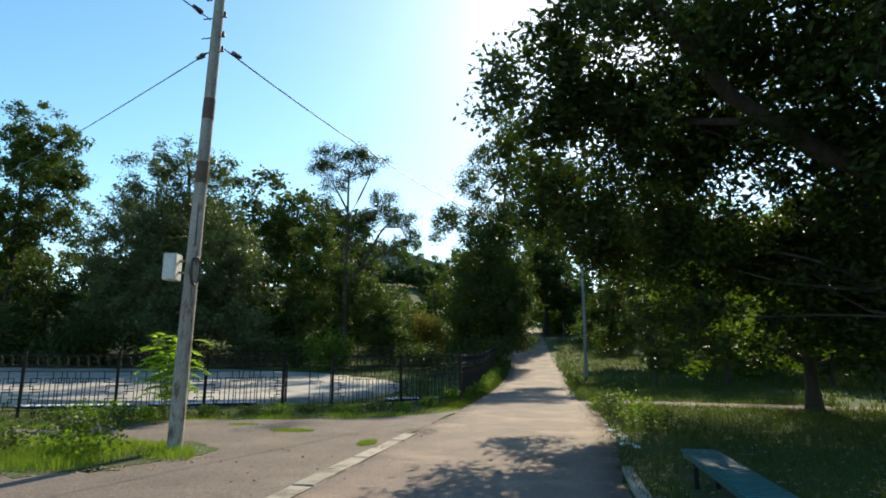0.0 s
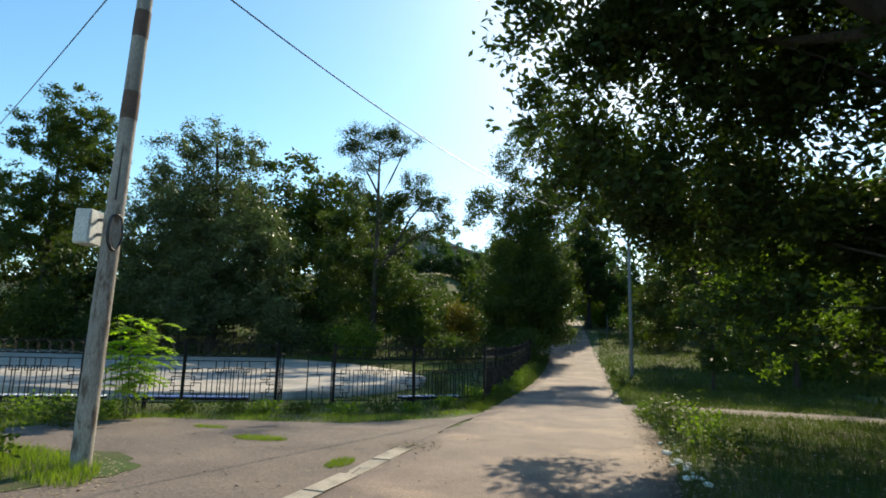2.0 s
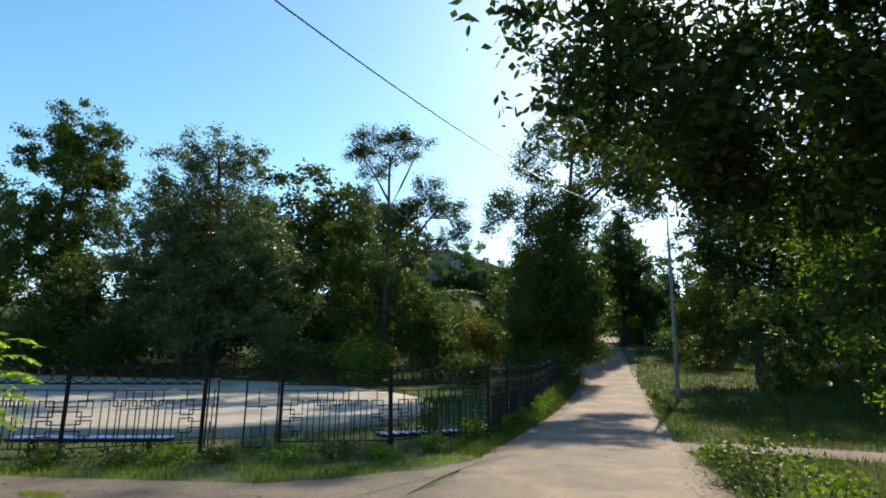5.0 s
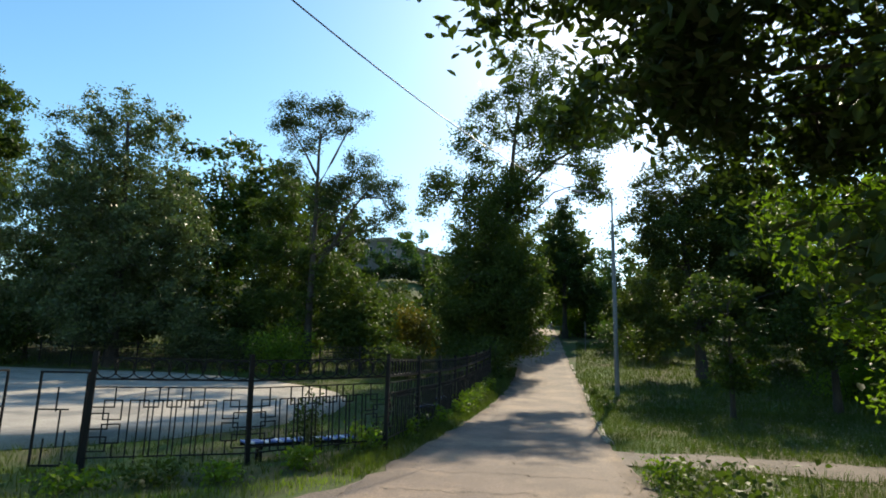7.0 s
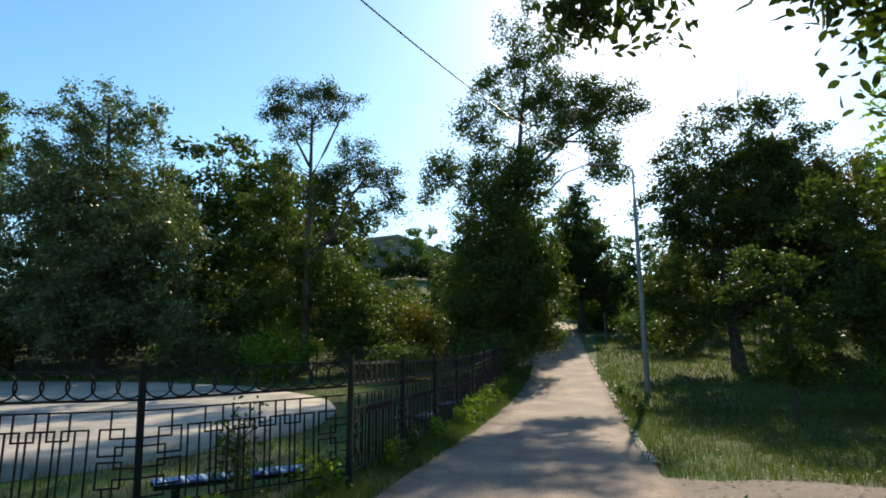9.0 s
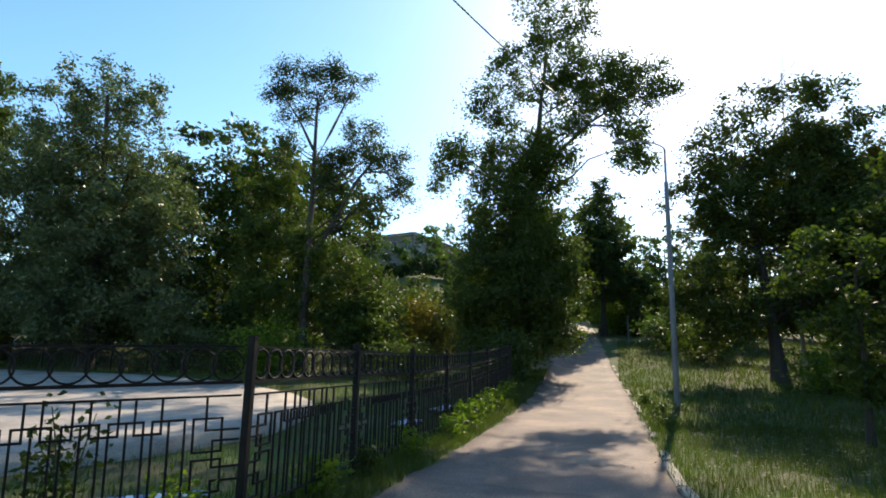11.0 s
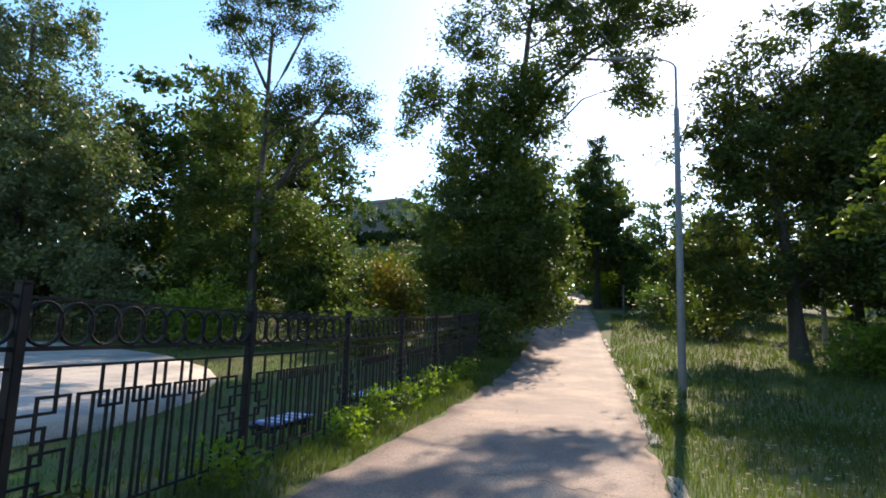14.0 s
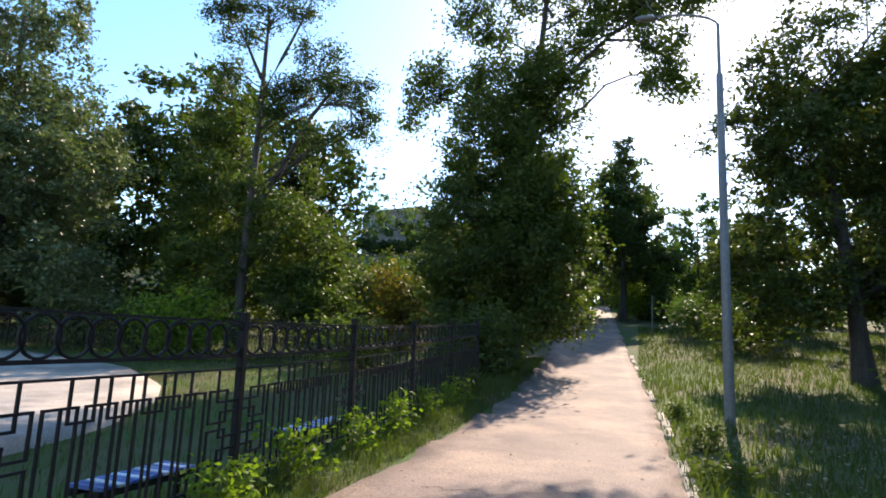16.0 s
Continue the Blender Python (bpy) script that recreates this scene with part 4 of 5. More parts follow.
make_tree(-4.6, 45.0, 21.2, 0.28, [(1.6, 0.0, 19.0, 2.2, 1.9, 2.0, 0.6), (0.5, 0.0, 16.3, 2.6, 2.0, 1.8, 0.6), (2.9, 0.0, 15.2, 2.9, 2.1, 1.7, 0.65), (5.6, 0.5, 14.7, 2.4, 2.2, 1.1, 0.7), (7.4, 0.5, 14.0, 1.2, 1.2, 0.7, 0.6), (5.8, 0.0, 11.3, 1.4, 1.6, 1.4, 0.75), (3.9, 0.0, 13.0, 2.0, 1.8, 1.2, 0.6), (-1.2, 0.0, 14.0, 1.6, 1.2, 1.2, 0.45), (-2.8, 0.0, 11.3, 1.9, 1.4, 1.2, 0.7), (-4.2, 0.0, 9.7, 1.0, 0.9, 1.0, 0.6), (0.6, 0.0, 11.3, 2.3, 2.0, 2.0, 0.9), (-0.4, 0.0, 8.4, 2.6, 2.6, 2.6, 1.3), (-0.7, -0.5, 4.7, 3.0, 2.8, 2.9, 1.5), (1.3, -0.5, 5.2, 1.9, 2.3, 3.2, 1.3), (2.2, -1.0, 2.4, 1.0, 1.2, 1.7, 1.1), (-0.7, -0.5, 2.2, 2.5, 1.8, 1.6, 1.2)], 1900, 56, 0.19, L_MID, "tall uneven tree with airy upper crown at the fence end", 17, 0.52, lean=(1.6, 0), limbs=34, trunk_top=0.8, fork=0.15,
          extra_limbs=[([(0.9, 0, 9.6), (2.2, 0, 11.6), (3.6, 0.2, 13.0), (5.2, 0.4, 14.0), (7.0, 0.5, 14.3)], 0.13, 0.02), ([(3.4, 0.1, 12.8), (4.6, 0, 12.6), (5.6, 0, 11.8), (6.2, 0, 10.8)], 0.07, 0.015), ([(0.3, 0, 8.0), (-1.2, 0, 10.0), (-2.6, 0, 11.2), (-3.9, 0, 11.0)], 0.09, 0.02), ([(1.4, 0, 14.0), (0.6, 0, 15.6), (0.4, 0, 17.2)], 0.07, 0.02)])
make_tree(-16.4, 44.5, 18.4, 0.27, [(-0.5, 0.0, 17.3, 2.9, 1.7, 0.8, 0.75), (-2.7, 0.0, 16.4, 1.5, 1.0, 0.8, 0.6), (1.7, 0.5, 16.4, 1.6, 1.1, 0.8, 0.6), (-0.2, -0.5, 14.9, 2.2, 1.4, 0.8, 0.35), (2.9, 0.0, 13.0, 1.8, 1.2, 0.9, 0.8), (4.2, 0.0, 11.8, 1.4, 1.1, 1.0, 0.9), (1.3, 0.5, 11.9, 1.6, 1.2, 1.1, 0.6), (5.3, 0.0, 9.6, 0.7, 0.9, 1.3, 0.7), (3.5, 0.0, 9.4, 1.4, 1.1, 1.0, 0.7), (0.5, 0.0, 10.7, 1.1, 1.1, 1.4, 0.5), (-2.2, 0.5, 13.0, 1.3, 1.1, 1.1, 0.5)], 480, 52, 0.15, L_DEEP, "tall sparse black locust with flat airy tiers", 18, 0.5, lean=(-0.3, 0), limbs=26, trunk_top=0.86, fork=0.3, shell=0.3, stout=0.8,
          extra_limbs=[([(0.0, 0, 6.0), (1.3, 0, 8.0), (2.6, 0, 10.4), (3.6, 0, 11.6), (4.6, 0, 12.0)], 0.15, 0.03), ([(3.1, 0, 11.0), (4.4, 0, 10.9), (5.2, 0, 9.8), (5.5, 0, 8.8)], 0.06, 0.02), ([(-0.2, 0, 11.6), (0.8, 0.1, 13.6), (1.5, 0.2, 15.2), (2.2, 0.2, 16.8)], 0.11, 0.02), ([(-0.2, 0, 12.6), (-1.3, 0, 14.6), (-2.6, 0, 16.4)], 0.10, 0.02)])
make_tree(-17.5, 46.0, 12.6, 0.2, [(-1.9, 0.5, 10.6, 2.2, 2.1, 2.2, 0.8), (-1.9, 0.0, 7.0, 2.9, 2.3, 2.3, 1.2), (1.3, 0.0, 7.6, 2.2, 1.8, 1.8, 0.9), (2.7, -0.5, 4.6, 2.8, 2.3, 2.3, 1.2), (-0.3, -0.5, 3.3, 3.3, 2.5, 2.2, 1.2), (4.4, -1.0, 2.4, 1.7, 1.5, 1.5, 1.0)], 800, 58, 0.21, L_MID, "lower leafy tree beneath the locust", 19, 0.48)
make_tree(-29.0, 42.5, 19.6, 0.38, [(-1.3, 0.0, 17.6, 3.8, 2.3, 1.4, 0.8), (-4.4, 0.0, 17.1, 2.3, 1.6, 1.3, 0.7), (1.3, 0.0, 16.1, 1.9, 1.3, 1.1, 0.6), (-2.1, 0.0, 14.7, 4.4, 2.9, 2.0, 1.0), (-6.8, 0.5, 12.7, 2.8, 2.3, 2.4, 1.0), (-1.1, 0.0, 11.5, 4.9, 3.5, 3.0, 1.2), (2.9, 0.0, 9.4, 3.0, 2.7, 3.0, 1.1), (-5.3, 0.5, 8.5, 5.0, 4.1, 4.1, 1.3), (2.0, -0.5, 6.5, 4.9, 3.8, 3.5, 1.3), (-1.6, 0.0, 3.9, 6.3, 4.1, 2.9, 1.3), (5.8, -1.0, 3.2, 2.0, 1.9, 2.2, 1.0)], 1500, 60, 0.24, L_SILVER, "big dense silvery-green tree behind the dance floor", 20, 0.55, lean=(-1.0, 0), limbs=26, trunk_top=0.85)
make_tree(-51.0, 46.5, 25.5, 0.45, [(0, 0, 21, 4.4, 4, 4), (0.8, 0, 15.5, 5.2, 5, 4), (-1, 0, 9.5, 6, 5, 5), (4.2, 0, 18.0, 2.4, 2.2, 2)], 640, 64, 0.34, L_MID, "very tall old tree at the park's edge", 21, 0.6)
make_tree(9.0, 49.5, 19.0, 0.10, [(0, 0, 16.6, 1.6, 1.2, 1.9)], 40, 0, 0.1, L_MID, "bare dead treetop with grey twigs", 22, 0.2, limbs=12, bark=M_DEADWOOD, fork=0.7, trunk_top=0.85, category="dead tree", name="dead_tree")

make_tree(-1.0, 67.7, 15, 0.26, [(0.1, 0.0, 12.6, 0.9, 1.0, 1.2, 1.0), (-0.3, 0.0, 10.1, 1.5, 1.7, 2.2, 1.1), (-1.0, 0.0, 8.0, 2.1, 2.2, 2.7, 1.2), (0.6, 0.0, 6.2, 2.1, 2.1, 2.7, 1.2), (2.0, 0.0, 4.2, 1.8, 2.0, 1.6, 1.0), (-2.6, 0.4, 5.6, 1.6, 1.9, 2.2, 1.0)], 460, 56, 0.25, L_DEEP, "narrow dark pointed tree at the top of the lane", 23, 0.42, limbs=12, twigs=False)
# background woods, tree by tree
wood_rng = np.random.default_rng(77)
WOOD = [(-38, 55, 18.5, 0), (-32, 57, 19.5, 0), (-26.5, 56, 18.5, 1), (-22, 58, 15.5, 0), (-44, 57, 14.5, 1), (-52, 58, 13, 1), (-60, 55, 15, 0), (-70, 52, 22, 0), (-58, 44, 12, 1), (-44, 44, 9.5, 0), (-66, 40, 16, 1), (-38.5, 45, 9, 1), (-76, 36, 18, 0), (-78, 22, 17, 1),
        (-10.5, 66, 9, 1), (-14.5, 68, 6, 1), (-6.8, 62, 12.5, 0), (-1.3, 74, 14, 1), (4.5, 72, 10.0, 2), (8.5, 66, 9.0, 2), (13, 58, 12, 1), (-10, 92, 12, 0), (-4, 95, 13, 1), (3, 98, 11, 2), (11, 90, 10, 2), (20, 82, 12, 2), (-16, 98, 13, 2), (-44, 92, 12, 2), (-46, 80, 13, 2),
        (18, 46, 13, 0), (24, 40, 12, 1), (17, 36, 9, 1), (30, 46, 14, 0), (22, 56, 13, 1), (33, 33, 12, 0), (26, 29, 9, 1), (40, 42, 13, 2), (34, 60, 14, 2), (15, 28, 6.5, 1), (13.5, 33, 7, 0), (45, 26, 13, 0), (38, 16, 12, 1), (20, 20, 8, 0), (26, 12, 11, 1), (-30, -26, 13, 0), (-12, -34, 12, 1), (10, -30, 13, 0), (28, -14, 12, 1), (-44, -8, 13, 0)]
for k, (x, y, h, kind) in enumerate(WOOD):
    r = h * wood_rng.uniform(0.24, 0.32)
    make_tree(x, y, h, 0.018 * h, [(0, 0, h * 0.74, r * 0.75, r * 0.7, h * 0.25), (r * 0.25, 0, h * 0.50, r, r * 0.9, h * 0.26), (-r * 0.3, 0, h * 0.30, r * 0.95, r * 0.9, h * 0.22), (r * 0.1, -r * 0.1, h * 0.62, r * 0.9, r * 0.8, h * 0.2)], (-60 if y < -5 else 50) + (130 if h < 13 else 200), 26, 0.034 * h * 0.55 + 0.2, (L_DEEP, L_MID, L_HAZE)[kind], ("dark dense tree of the park wood", "leafy mid-green tree of the park wood", "hazy pale green tree far up the hill")[kind], 100 + k, 0.045 * h, limbs=9, twigs=False, group="park wood")

# undergrowth that closes the woods
def thicket(points, depth, height, n, leaf, mat, label, seed):
    rng = np.random.default_rng(seed)
    p = np.asarray(points, float)
    seg = np.linalg.norm(np.diff(p, axis=0), axis=1)
    cum = np.concatenate([[0], np.cumsum(seg)])
    m = n // 40
    u = rng.uniform(0, cum[-1], m)
    cx, cy = np.interp(u, cum, p[:, 0]), np.interp(u, cum, p[:, 1]) + rng.uniform(-depth, depth, m)
    top = height * (0.62 + 0.22 * np.sin(u * 0.55 + seed) + 0.16 * np.sin(u * 1.7)) + rng.normal(0, 0.06 * height, m)
    cz = ground_z(cx, cy) + np.maximum(0.3, top * rng.uniform(0, 1, m) ** 0.7)
    c = np.repeat(np.column_stack([cx, cy, cz]), 40, 0)
    e = rng.normal(size=c.shape)
    e /= np.linalg.norm(e, axis=1)[:, None]
    c = c + e * (rng.uniform(0, 1, len(c)) ** 0.45)[:, None] * np.array([0.9, 0.9, 0.7])
    v, f = leaf_quads(c, leaf, leaf * 0.55, rng)
    tagged(from_arrays("thicket", v, f, mat), label, "undergrowth", kind="stuff")


thicket([(-90, 44), (-60, 50), (-40, 51), (-22, 51)], 2.0, 7.5, 34000, 0.42, L_DEEP, "dark thicket filling the wood's edge", 1)
thicket([(-24, 60), (-15, 62), (-6.5, 62)], 1.6, 4.6, 12000, 0.36, L_MID, "shrubs covering the slope under the house", 2)
thicket([(0.5, 78), (8, 72), (16, 64), (28, 60), (60, 52)], 2.0, 6.5, 26000, 0.42, L_HAZE, "pale thicket along the top of the lawn", 3)
thicket([(-60, 78), (-36, 90), (-8, 104), (14, 100), (50, 84)], 2.5, 9.0, 22000, 0.6, L_HAZE, "far woods on the hill", 4)
thicket([(15, 52), (26, 48), (40, 36), (52, 14)], 2.0, 6.0, 22000, 0.42, L_DEEP, "dark thicket at the lawn's far side", 5)

thicket([(-46, 92), (-36, 91), (-27, 93), (-17, 96)], 1.6, 2.2, 12000, 0.4, L_DEEP, "dark hedge along the foot of the house", 9)
thicket([(-40, 76), (-28, 75), (-19, 77), (-12, 80)], 2.4, 3.4, 12000, 0.4, L_OLIVE, "olive shrubs on the slope under the house", 10)
thicket([(-34, 110), (-18, 116), (0, 118), (20, 112)], 2.0, 11.0, 24000, 0.6, L_HAZE, "far woods closing the end of the lane", 6)
thicket([(-7.4, 56), (-9.4, 74), (-13, 96)], 1.2, 5.0, 12000, 0.36, L_DEEP, "dark shrubs crowding the lane uphill", 7)
thicket([(1.8, 66), (0.2, 76), (-2.0, 92)], 1.2, 4.0, 10000, 0.36, L_MID, "shrubs along the lane uphill", 8)

# ---- bushes ----
for k, (x, y, rx, h, mat, label) in enumerate([
        (-16.1, 40.8, 1.5, 2.9, L_FRESH, "light green young tree-like bush by the back fence"), (-10.4, 48.0, 1.3, 4.0, L_AUTUMN, "yellowing upright bush on the slope"), (-4.7, 40.4, 1.4, 2.4, L_MID, "leafy bush at the end of the fence"), (-5.4, 46.0, 1.5, 3.0, L_MID, "leafy bush crowding the lane"), (-6.4, 50, 1.6, 3.0, L_DEEP, "dark bush beside the lane uphill"), (-7.2, 57, 1.8, 3.2, L_DEEP, "dark bush beside the lane uphill"),
        (3.5, 58, 1.8, 2.2, L_HAZE, "pale bush on the upper lawn"), (4.6, 53, 1.6, 2.2, L_MID, "bush on the upper lawn"), (6.5, 61, 2.4, 3.4, L_HAZE, "pale bush on the upper lawn"), (0.6, 70, 2.4, 3.0, L_FRESH, "sunlit bush at the top of the lane"), (-9.0, 41.5, 1.8, 1.8, L_MID, "low bush behind the fence"), (-13.0, 45.5, 2.0, 3.0, L_MID, "leafy bush under the locust"), (-23, 42.8, 2.0, 3.2, L_SILVER, "silvery low shrub by the fence"), (-19.5, 42.6, 1.8, 2.4, L_MID, "leafy shrub behind the back fence"),
        (-12.0, 53, 2.4, 3.4, L_HAZE, "pale shrub on the slope"), (-8.2, 54, 2.0, 2.8, L_MID, "shrub on the slope"), (-15.5, 55, 2.6, 4.5, L_MID, "tall shrub on the slope"), (-45, 41.5, 3.0, 5.0, L_MID, "large shrub at the wood's edge"), (-52, 40, 3.4, 6.0, L_DEEP, "large dark shrub at the wood's edge"), (-38, 41.5, 2.8, 4.0, L_DEEP, "large dark shrub at the wood's edge"), (11.0, 38, 1.4, 2.0, L_FRESH, "fresh green shrub on the lawn"), (7.4, 41.2, 1.2, 1.8, L_FRESH, "suckers at the foot of the tree")]):
    make_bush(x, y, rx, rx * 0.9, h, int(700 + 500 * rx * h), 0.15 + 0.02 * h, mat, label, 300 + k, stems=14)
for k, (x, y, rx, h, mat) in enumerate([(1.55, 15.6, 0.5, 0.85, L_MID), (1.8, 14.2, 0.45, 0.7, L_FRESH), (1.45, 17.2, 0.45, 0.65, L_MID), (2.0, 13.0, 0.4, 0.5, L_MID), (1.3, 19.2, 0.3, 0.4, L_FRESH), (-3.55, 20.1, 0.3, 0.5, L_FRESH), (-3.3, 22.0, 0.25, 0.45, L_FRESH), (-3.35, 23.3, 0.22, 0.38, L_MID), (-3.4, 25.0, 0.3, 0.45, L_FRESH), (-3.35, 27.4, 0.35, 0.5, L_FRESH), (-3.4, 28.6, 0.35, 0.55, L_FRESH), (-3.45, 30.1, 0.35, 0.6, L_FRESH), (-3.45, 31.5, 0.35, 0.65, L_FRESH), (-3.5, 33.0, 0.35, 0.5, L_FRESH), (-3.5, 34.6, 0.35, 0.6, L_FRESH), (-3.7, 36.4, 0.35, 0.55, L_MID), (-4.3, 19.6, 0.35, 1.15, L_MID), (-7.4, 8.4, 0.5, 0.65, L_MID), (-8.3, 7.9, 0.45, 0.6, L_MID), (-6.9, 7.9, 0.4, 0.5, L_FRESH), (-7.8, 9.0, 0.4, 0.7, L_MID), (0.9, 31.0, 0.3, 0.4, L_MID), (0.95, 33.3, 0.3, 0.45, L_MID), (0.75, 36.5, 0.25, 0.4, L_MID), (-9.6, 11.9, 0.6, 0.5, L_MID), (-10.6, 12.6, 0.6, 0.55, L_FRESH), (-8.9, 14.4, 0.4, 0.32, L_MID), (-8.1, 15.0, 0.45, 0.28, L_MID), (-7.5, 15.3, 0.4, 0.36, L_FRESH), (-6.9, 15.9, 0.35, 0.26, L_MID), (-5.9, 16.3, 0.4, 0.24, L_FRESH), (-5.2, 16.9, 0.4, 0.3, L_MID), (-4.5, 17.3, 0.35, 0.26, L_FRESH), (-9.9, 13.3, 0.45, 0.4, L_FRESH), (-11.4, 12.4, 0.5, 0.35, L_MID), (-3.9, 18.4, 0.3, 0.35, L_FRESH)]):
    make_bush(x, y, rx, rx, h, int(240 + 500 * rx * h), 0.085, mat, "leafy weeds growing along the edge", 400 + k, name="weed", stems=8, group="verge weeds", category="weed", aspect=0.55)


def feathery_sapling(x, y, h, seed):
    """A young tree of heaven: thin stems with arching fronds of paired leaflets."""
    rng = np.random.default_rng(seed)
    t = empty("sapling", x, y, gz(x, y), label="bright green feathery sapling by the iron fence", category="sapling")
    stems, cs, fronds = [], [], []
    vs, fs, o = [], [], 0
    for s in range(5):
        a = s * 1.26 + rng.uniform(0, 0.5)
        tip = np.array([0.45 * math.cos(a), 0.35 * math.sin(a), h * rng.uniform(0.62, 0.90)])
        q = np.linspace(0, 1, 6)[:, None]
        base = np.array([0.05 * math.cos(a), 0.05 * math.sin(a), -0.05])
        stems.append(tube(base * (1 - q) + tip * q, np.linspace(0.016, 0.007, 6), 5))
        for k in range(17):
            u = 0.28 + 0.72 * (k + 1) / 17
            b = base * (1 - u) + tip * u
            az = rng.uniform(0, 2 * np.pi)
            ln = rng.uniform(0.40, 0.70)
            r = np.linspace(0, 1, 12)
            fr = b + np.column_stack([math.cos(az) * ln * r, math.sin(az) * ln * r, ln * (0.55 * r - 0.65 * r ** 2)])
            fronds.append(tube(fr, np.linspace(0.005, 0.002, 12), 4))
            side = np.array([-math.sin(az), math.cos(az), 0])
            for sgn in (-1, 1):
                for i in range(2, 12):
                    c0 = fr[i]
                    L = 0.19 * (1 - 0.45 * abs(r[i] - 0.5)) * rng.uniform(0.85, 1.15)
                    d = side * sgn + np.array([math.cos(az), math.sin(az), 0]) * 0.35 + np.array([0, 0, rng.uniform(-0.5, 0.1)])
                    d /= np.linalg.norm(d)
                    w = np.cross(d, [0, 0, 1.0])
                    w /= np.linalg.norm(w)
                    vs.append(np.array([c0, c0 + d * L * 0.4 + w * 0.042, c0 + d * L, c0 + d * L * 0.4 - w * 0.042]))
                    fs.append(np.arange(4) + o)
                    o += 4
    v, f = merged(stems)
    from_arrays("stem", v, f, M_STEM, t, shade=True)["kind"] = "stuff"
    v, f = merged(fronds)
    from_arrays("frond_stalk", v, f, M_STEM, t)["kind"] = "stuff"
    from_arrays("leaflet", np.concatenate(vs), np.array(fs), L_SPROUT, t)["kind"] = "stuff"


feathery_sapling(-9.35, 13.3, 2.35, 5)


# ---- soil, litter and rubble ----
island = patch("soil_island", [(-14, 9.3), (-14, 6.2), (-9, 6.5), (-6.6, 6.9), (-5.9, 7.5), (-5.75, 8.5), (-5.5, 9.3), (-6.2, 9.9), (-8, 10.0), (-10, 9.3)], 0.022, 0.04, M_EARTH, 0.10, 8)
tagged(island, "low island of soil and weeds round the pole", "soil", kind="structure")
rub_rng = np.random.default_rng(31)
for k in range(26):
    s = rub_rng.uniform(0.025, 0.075)
    bm = bmesh.new()
    bmesh.ops.create_icosphere(bm, subdivisions=1, radius=1)
    for v in bm.verts:
        v.co *= rub_rng.uniform(0.7, 1.2)
    bmesh.ops.scale(bm, vec=(s, s * rub_rng.uniform(0.6, 1.2), s * 0.45), verts=bm.verts)
    x, y = 1.18 + rub_rng.normal(0, 0.07), rub_rng.uniform(11.0, 14.4)
    ob = part("rubble", bm, M_CHALK)
    ob.matrix_basis = pose(x, y, gz(x, y) + 0.035 + s * 0.2, rub_rng.uniform(-15, 15), rub_rng.uniform(-15, 15), rub_rng.uniform(0, 360))
    tagged(ob, "broken white plaster lump at the lane's edge", "rubble", "white rubble")


def fallen(name, label, n, x0, x1, y0, y1, lift, size, mat, seed, keep=None):
    """Dry leaves and crumbs lying flat."""
    rng = np.random.default_rng(seed)
    p = np.column_stack([rng.uniform(x0, x1, n), rng.uniform(y0, y1, n)])
    if keep:
        p = p[keep(p[:, 0], p[:, 1], rng)]
    n = len(p)
    a = rng.uniform(0, 2 * np.pi, n)
    ln = size * rng.uniform(0.5, 1.4, n)
    d = np.column_stack([np.cos(a), np.sin(a), rng.normal(0, 0.15, n)]) * ln[:, None]
    e = np.column_stack([-np.sin(a), np.cos(a), rng.normal(0, 0.25, n)]) * (ln * 0.55)[:, None]
    c = np.column_stack([p, ground_z(p[:, 0], p[:, 1]) + lift + 0.2 * ln])
    v = np.stack([c - d, c + e, c + d, c - e], 1).reshape(-1, 3)
    tagged(from_arrays(name, v, np.arange(4 * n).reshape(-1, 4), mat), label, "leaves", kind="stuff")


ring = lambda x, y, rng: (((x + 8.6) / 3.5) ** 2 + ((y - 8.3) / 1.85) ** 2 < 1) & (((x + 8.6) / 2.9) ** 2 + ((y - 8.4) / 1.3) ** 2 > 1) & (x > -9.5) & (rng.uniform(size=len(x)) < 0.8)
fallen("dry_straw", "straw-coloured dry grass strewn round the pole's foot", 5000, -9.5, -4.9, 6.2, 10.2, 0.020, 0.02, M_STRAW, 54, ring)
crumbs = lambda x, y, rng: (np.abs(x - 1.05 - 0.05 * np.sin(y * 2)) < rng.exponential(0.16, len(x)))
fallen("sand_crumbs", "sandy crumbs along the broken edge of the lane", 9000, 0.5, 1.6, 9.5, 20, 0.024, 0.02, M_LITTER, 55, crumbs)
kerb_end = lambda x, y, rng: ((x + 2.85) / 0.5) ** 2 + ((y - 12.4) / 0.7) ** 2 < rng.uniform(0.1, 1.2, len(x))
fallen("sand_crumbs", "sandy crumbs where the old kerb ends", 2500, -3.4, -2.2, 11.5, 13.3, 0.022, 0.016, M_LITTER, 56, kerb_end)
edge_bias = lambda x, y, rng: (x > np.interp(y, RY, RL) + 0.05) & (x < np.interp(y, RY, RR) - 0.03) & (rng.uniform(size=len(x)) < 0.08 + 0.9 * np.exp(-np.minimum(np.interp(y, RY, RR) - x, x - np.interp(y, RY, RL)) / 0.22))
fallen("fallen_leaves", "dry brown leaves and crumbs strewn on the lane", 9000, -3.4, 1.2, 2, 46, 0.022, 0.022, M_LITTER, 51, edge_bias)
fallen("fallen_leaves", "dry leaves strewn on the forecourt", 900, -10, -3.2, 5, 14, 0.016, 0.022, M_LITTER, 52)
fallen("fallen_leaves", "dry leaves lying in the lawn", 9000, 0.9, 9, 6, 36, 0.05, 0.03, M_LITTER, 53)

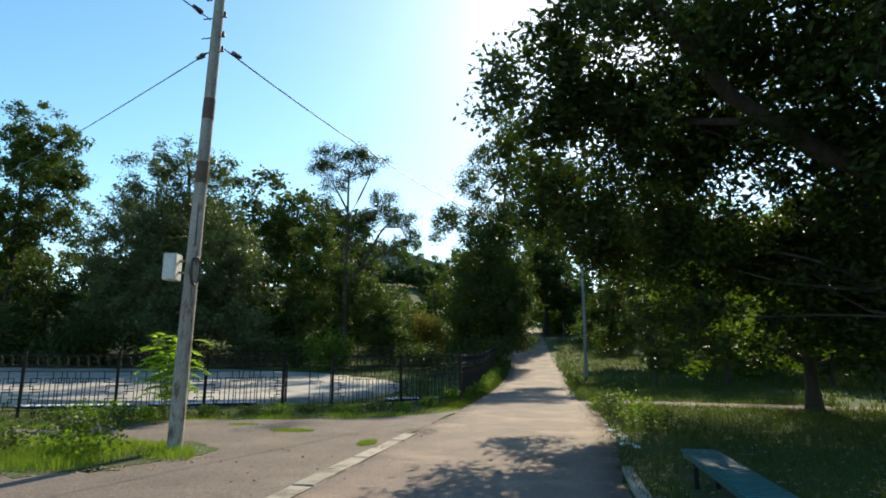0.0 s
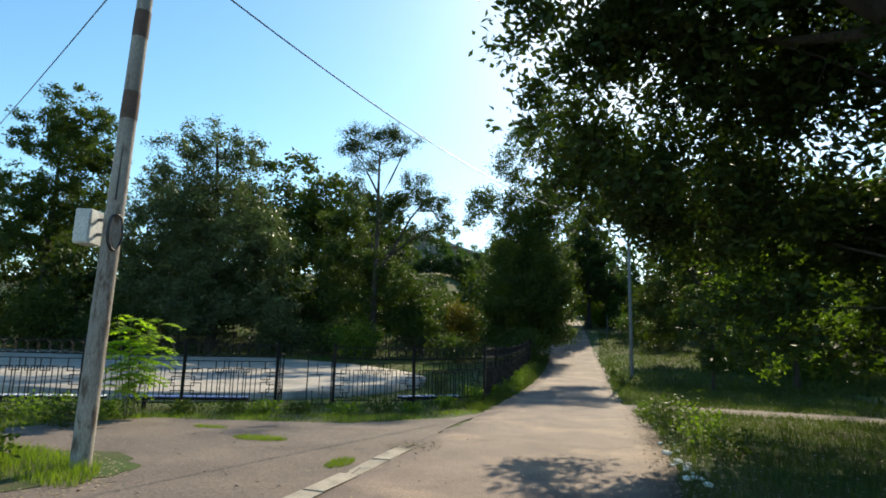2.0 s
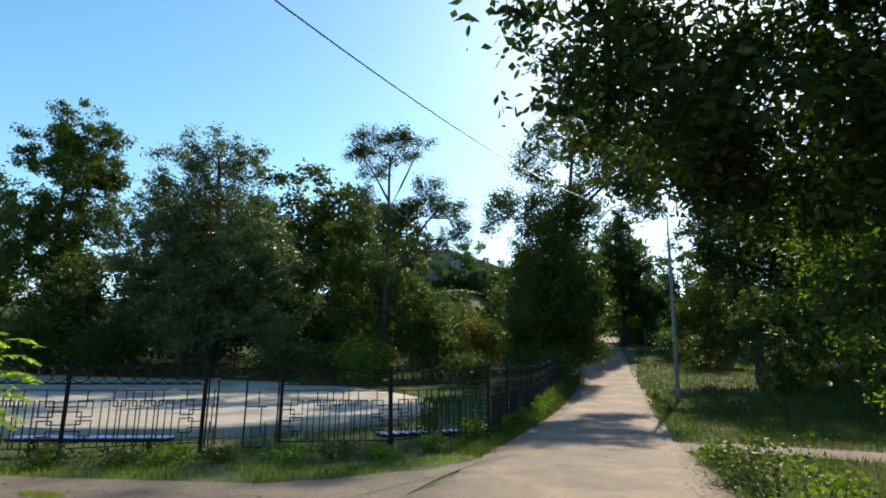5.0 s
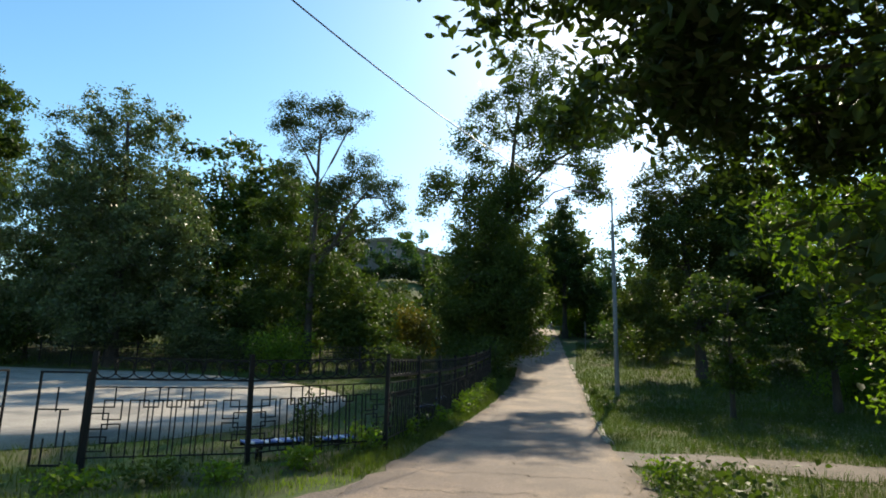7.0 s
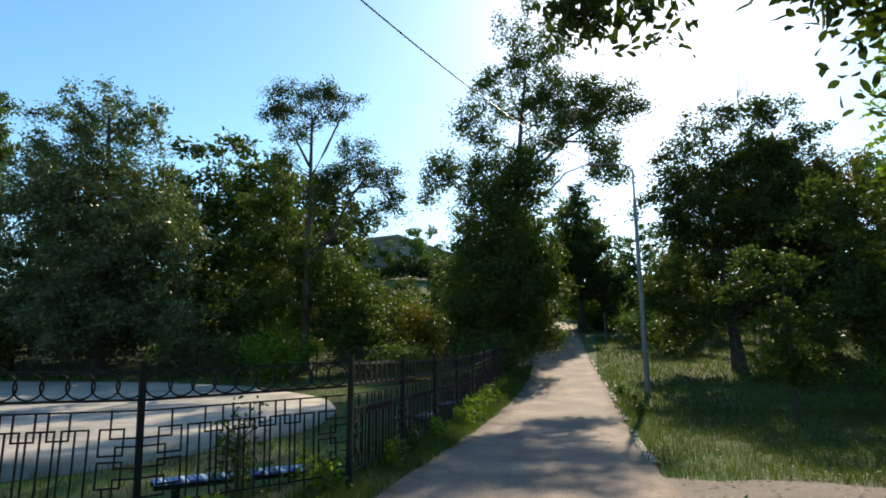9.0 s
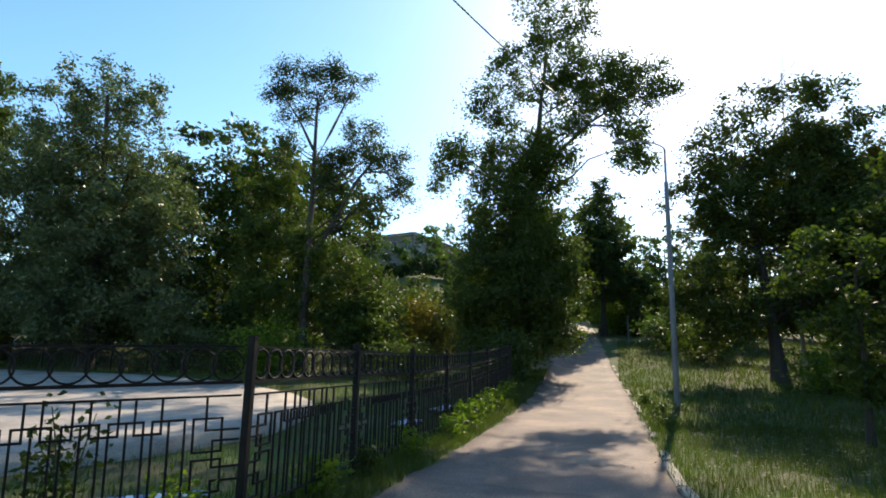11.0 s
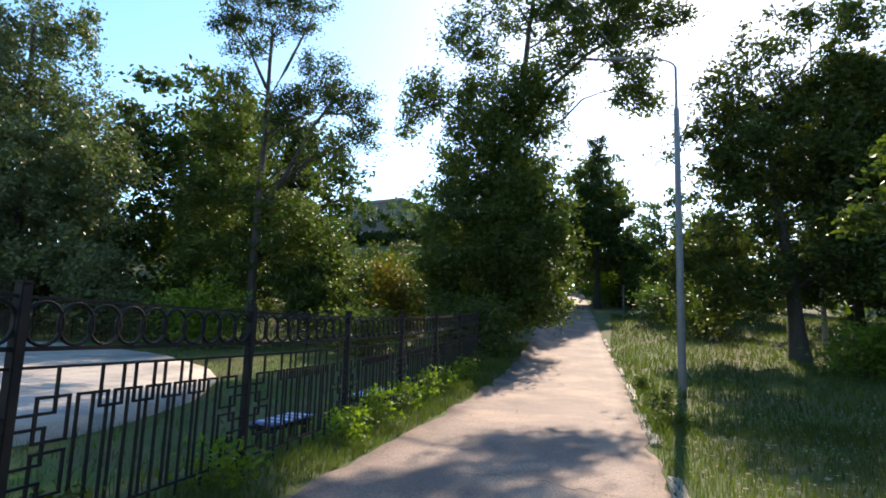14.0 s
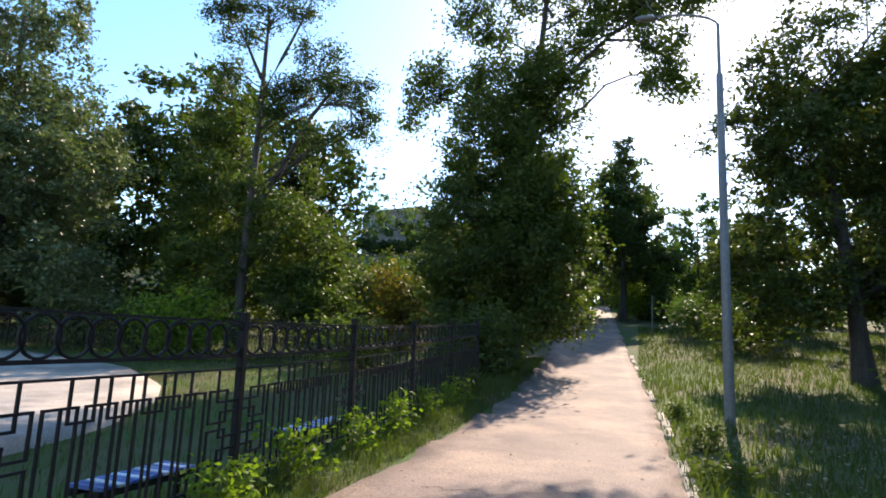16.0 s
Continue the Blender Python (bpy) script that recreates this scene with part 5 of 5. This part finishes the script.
# ---- grass ----
def scatter(n, x0, x1, y0, y1, seed, keep=None, clump=0.6):
    rng = np.random.default_rng(seed)
    p = np.column_stack([rng.uniform(x0, x1, n), rng.uniform(y0, y1, n)])
    f = np.sin(p[:, 0] * 2.3 + 1.1 * np.sin(p[:, 1] * 1.7)) + np.sin(p[:, 1] * 2.9 + 0.9 * np.sin(p[:, 0] * 3.1)) + rng.normal(0, 0.8, n)
    p = p[f > -2 + 2 * clump - 0.9]
    return p[keep(p[:, 0], p[:, 1])] if keep else p


rr_y = lambda y: np.interp(y, RY, RR)
rl_y = lambda y: np.interp(y, RY, RL)
off_path = lambda x, y: (x > rr_y(y) + 0.04) & ~((y > 20.75 - 0.12 * x) & (y < 22.25 - 0.12 * x) & (x > 0.7)) & ~((np.abs(x - 1.75) < 0.3) & (np.abs(y - 6.9) < 1.4))
grass_field("lawn_grass", "uneven uncut lawn grass beside the lane", scatter(92000, 0.5, 9, 2, 32, 1, off_path), 0.15, 0.010, L_GRASS, 1)
grass_field("lawn_grass", "uncut lawn grass further along the slope", scatter(52000, 0.0, 20, 30, 62, 2, off_path), 0.20, 0.026, L_GRASS, 2)
grass_field("lawn_grass", "coarse grass under the far trees", scatter(18000, 8, 45, 8, 50, 3), 0.22, 0.045, L_GRASS, 3)
verge = lambda x, y: (x < rl_y(y) - 0.03) & (x > rl_y(y) - 0.9) & (y > 18.2)
grass_field("verge_grass", "green grass verge under the iron fence", scatter(52000, -4.6, -2.6, 18, 46, 4, verge, 0.45), 0.13, 0.010, L_GRASS, 4)
in_plaza = lambda x, y: (y > 17.2) & (y < 40.2) & (x < np.interp(y, PAD_Y, PAD_X) + 0.1)
apron_edge = lambda x: np.interp(x, (-30, -14, -10, -8.9, -5.0, -3.4, -2.75), (9.5, 10.2, 11.2, 13.5, 14.5, 16.3, 18.4))
inside = lambda x, y: ~in_plaza(x, y) & (x > -19) & (y > apron_edge(x) + 0.05) & (x < rl_y(y) - 0.6)
grass_field("yard_grass", "short grass inside the fence", scatter(60000, -20, -3.3, 10, 42, 5, inside, 0.55), 0.14, 0.012, L_GRASS, 5)
on_island = lambda x, y: (((x + 8.6) / 3.2) ** 2 + ((y - 8.3) / 1.5) ** 2 < 1) & ~((x > -6.3) & (y < 8.2))
grass_field("island_grass", "tufty grass round the pole's foot", scatter(26000, -12, -5.2, 6.5, 10.2, 6, on_island, 0.5), 0.16, 0.009, L_TURF, 6)
tuft = lambda x, y: (((x + 5.45) / 0.5) ** 2 + ((y - 12.0) / 0.22) ** 2 < 1) | (((x + 3.35) / 0.16) ** 2 + ((y - 10.6) / 0.35) ** 2 < 1) | (((x + 7.0) / 0.35) ** 2 + ((y - 12.8) / 0.12) ** 2 < 1)
grass_field("grass_tuft", "bright tufts of grass growing through the asphalt", scatter(60000, -7.5, -3.0, 10, 13, 7, tuft, 0.2), 0.07, 0.008, L_TURF, 7)
foot = lambda x, y: (y > apron_edge(x) - 0.05) & (y < apron_edge(x) + 1.6) & (x < -2.9)
grass_field("fence_foot_grass", "bright uncut grass along the foot of the front fence", scatter(60000, -14, -2.9, 10, 19.5, 9, foot, 1.15), 0.085, 0.010, L_TURF, 9)
grass_field("hill_grass", "coarse grass on the hillside", scatter(17000, -40, -5, 41, 75, 8, lambda x, y: x < rl_y(y) - 0.3), 0.3, 0.04, L_GRASS, 8)
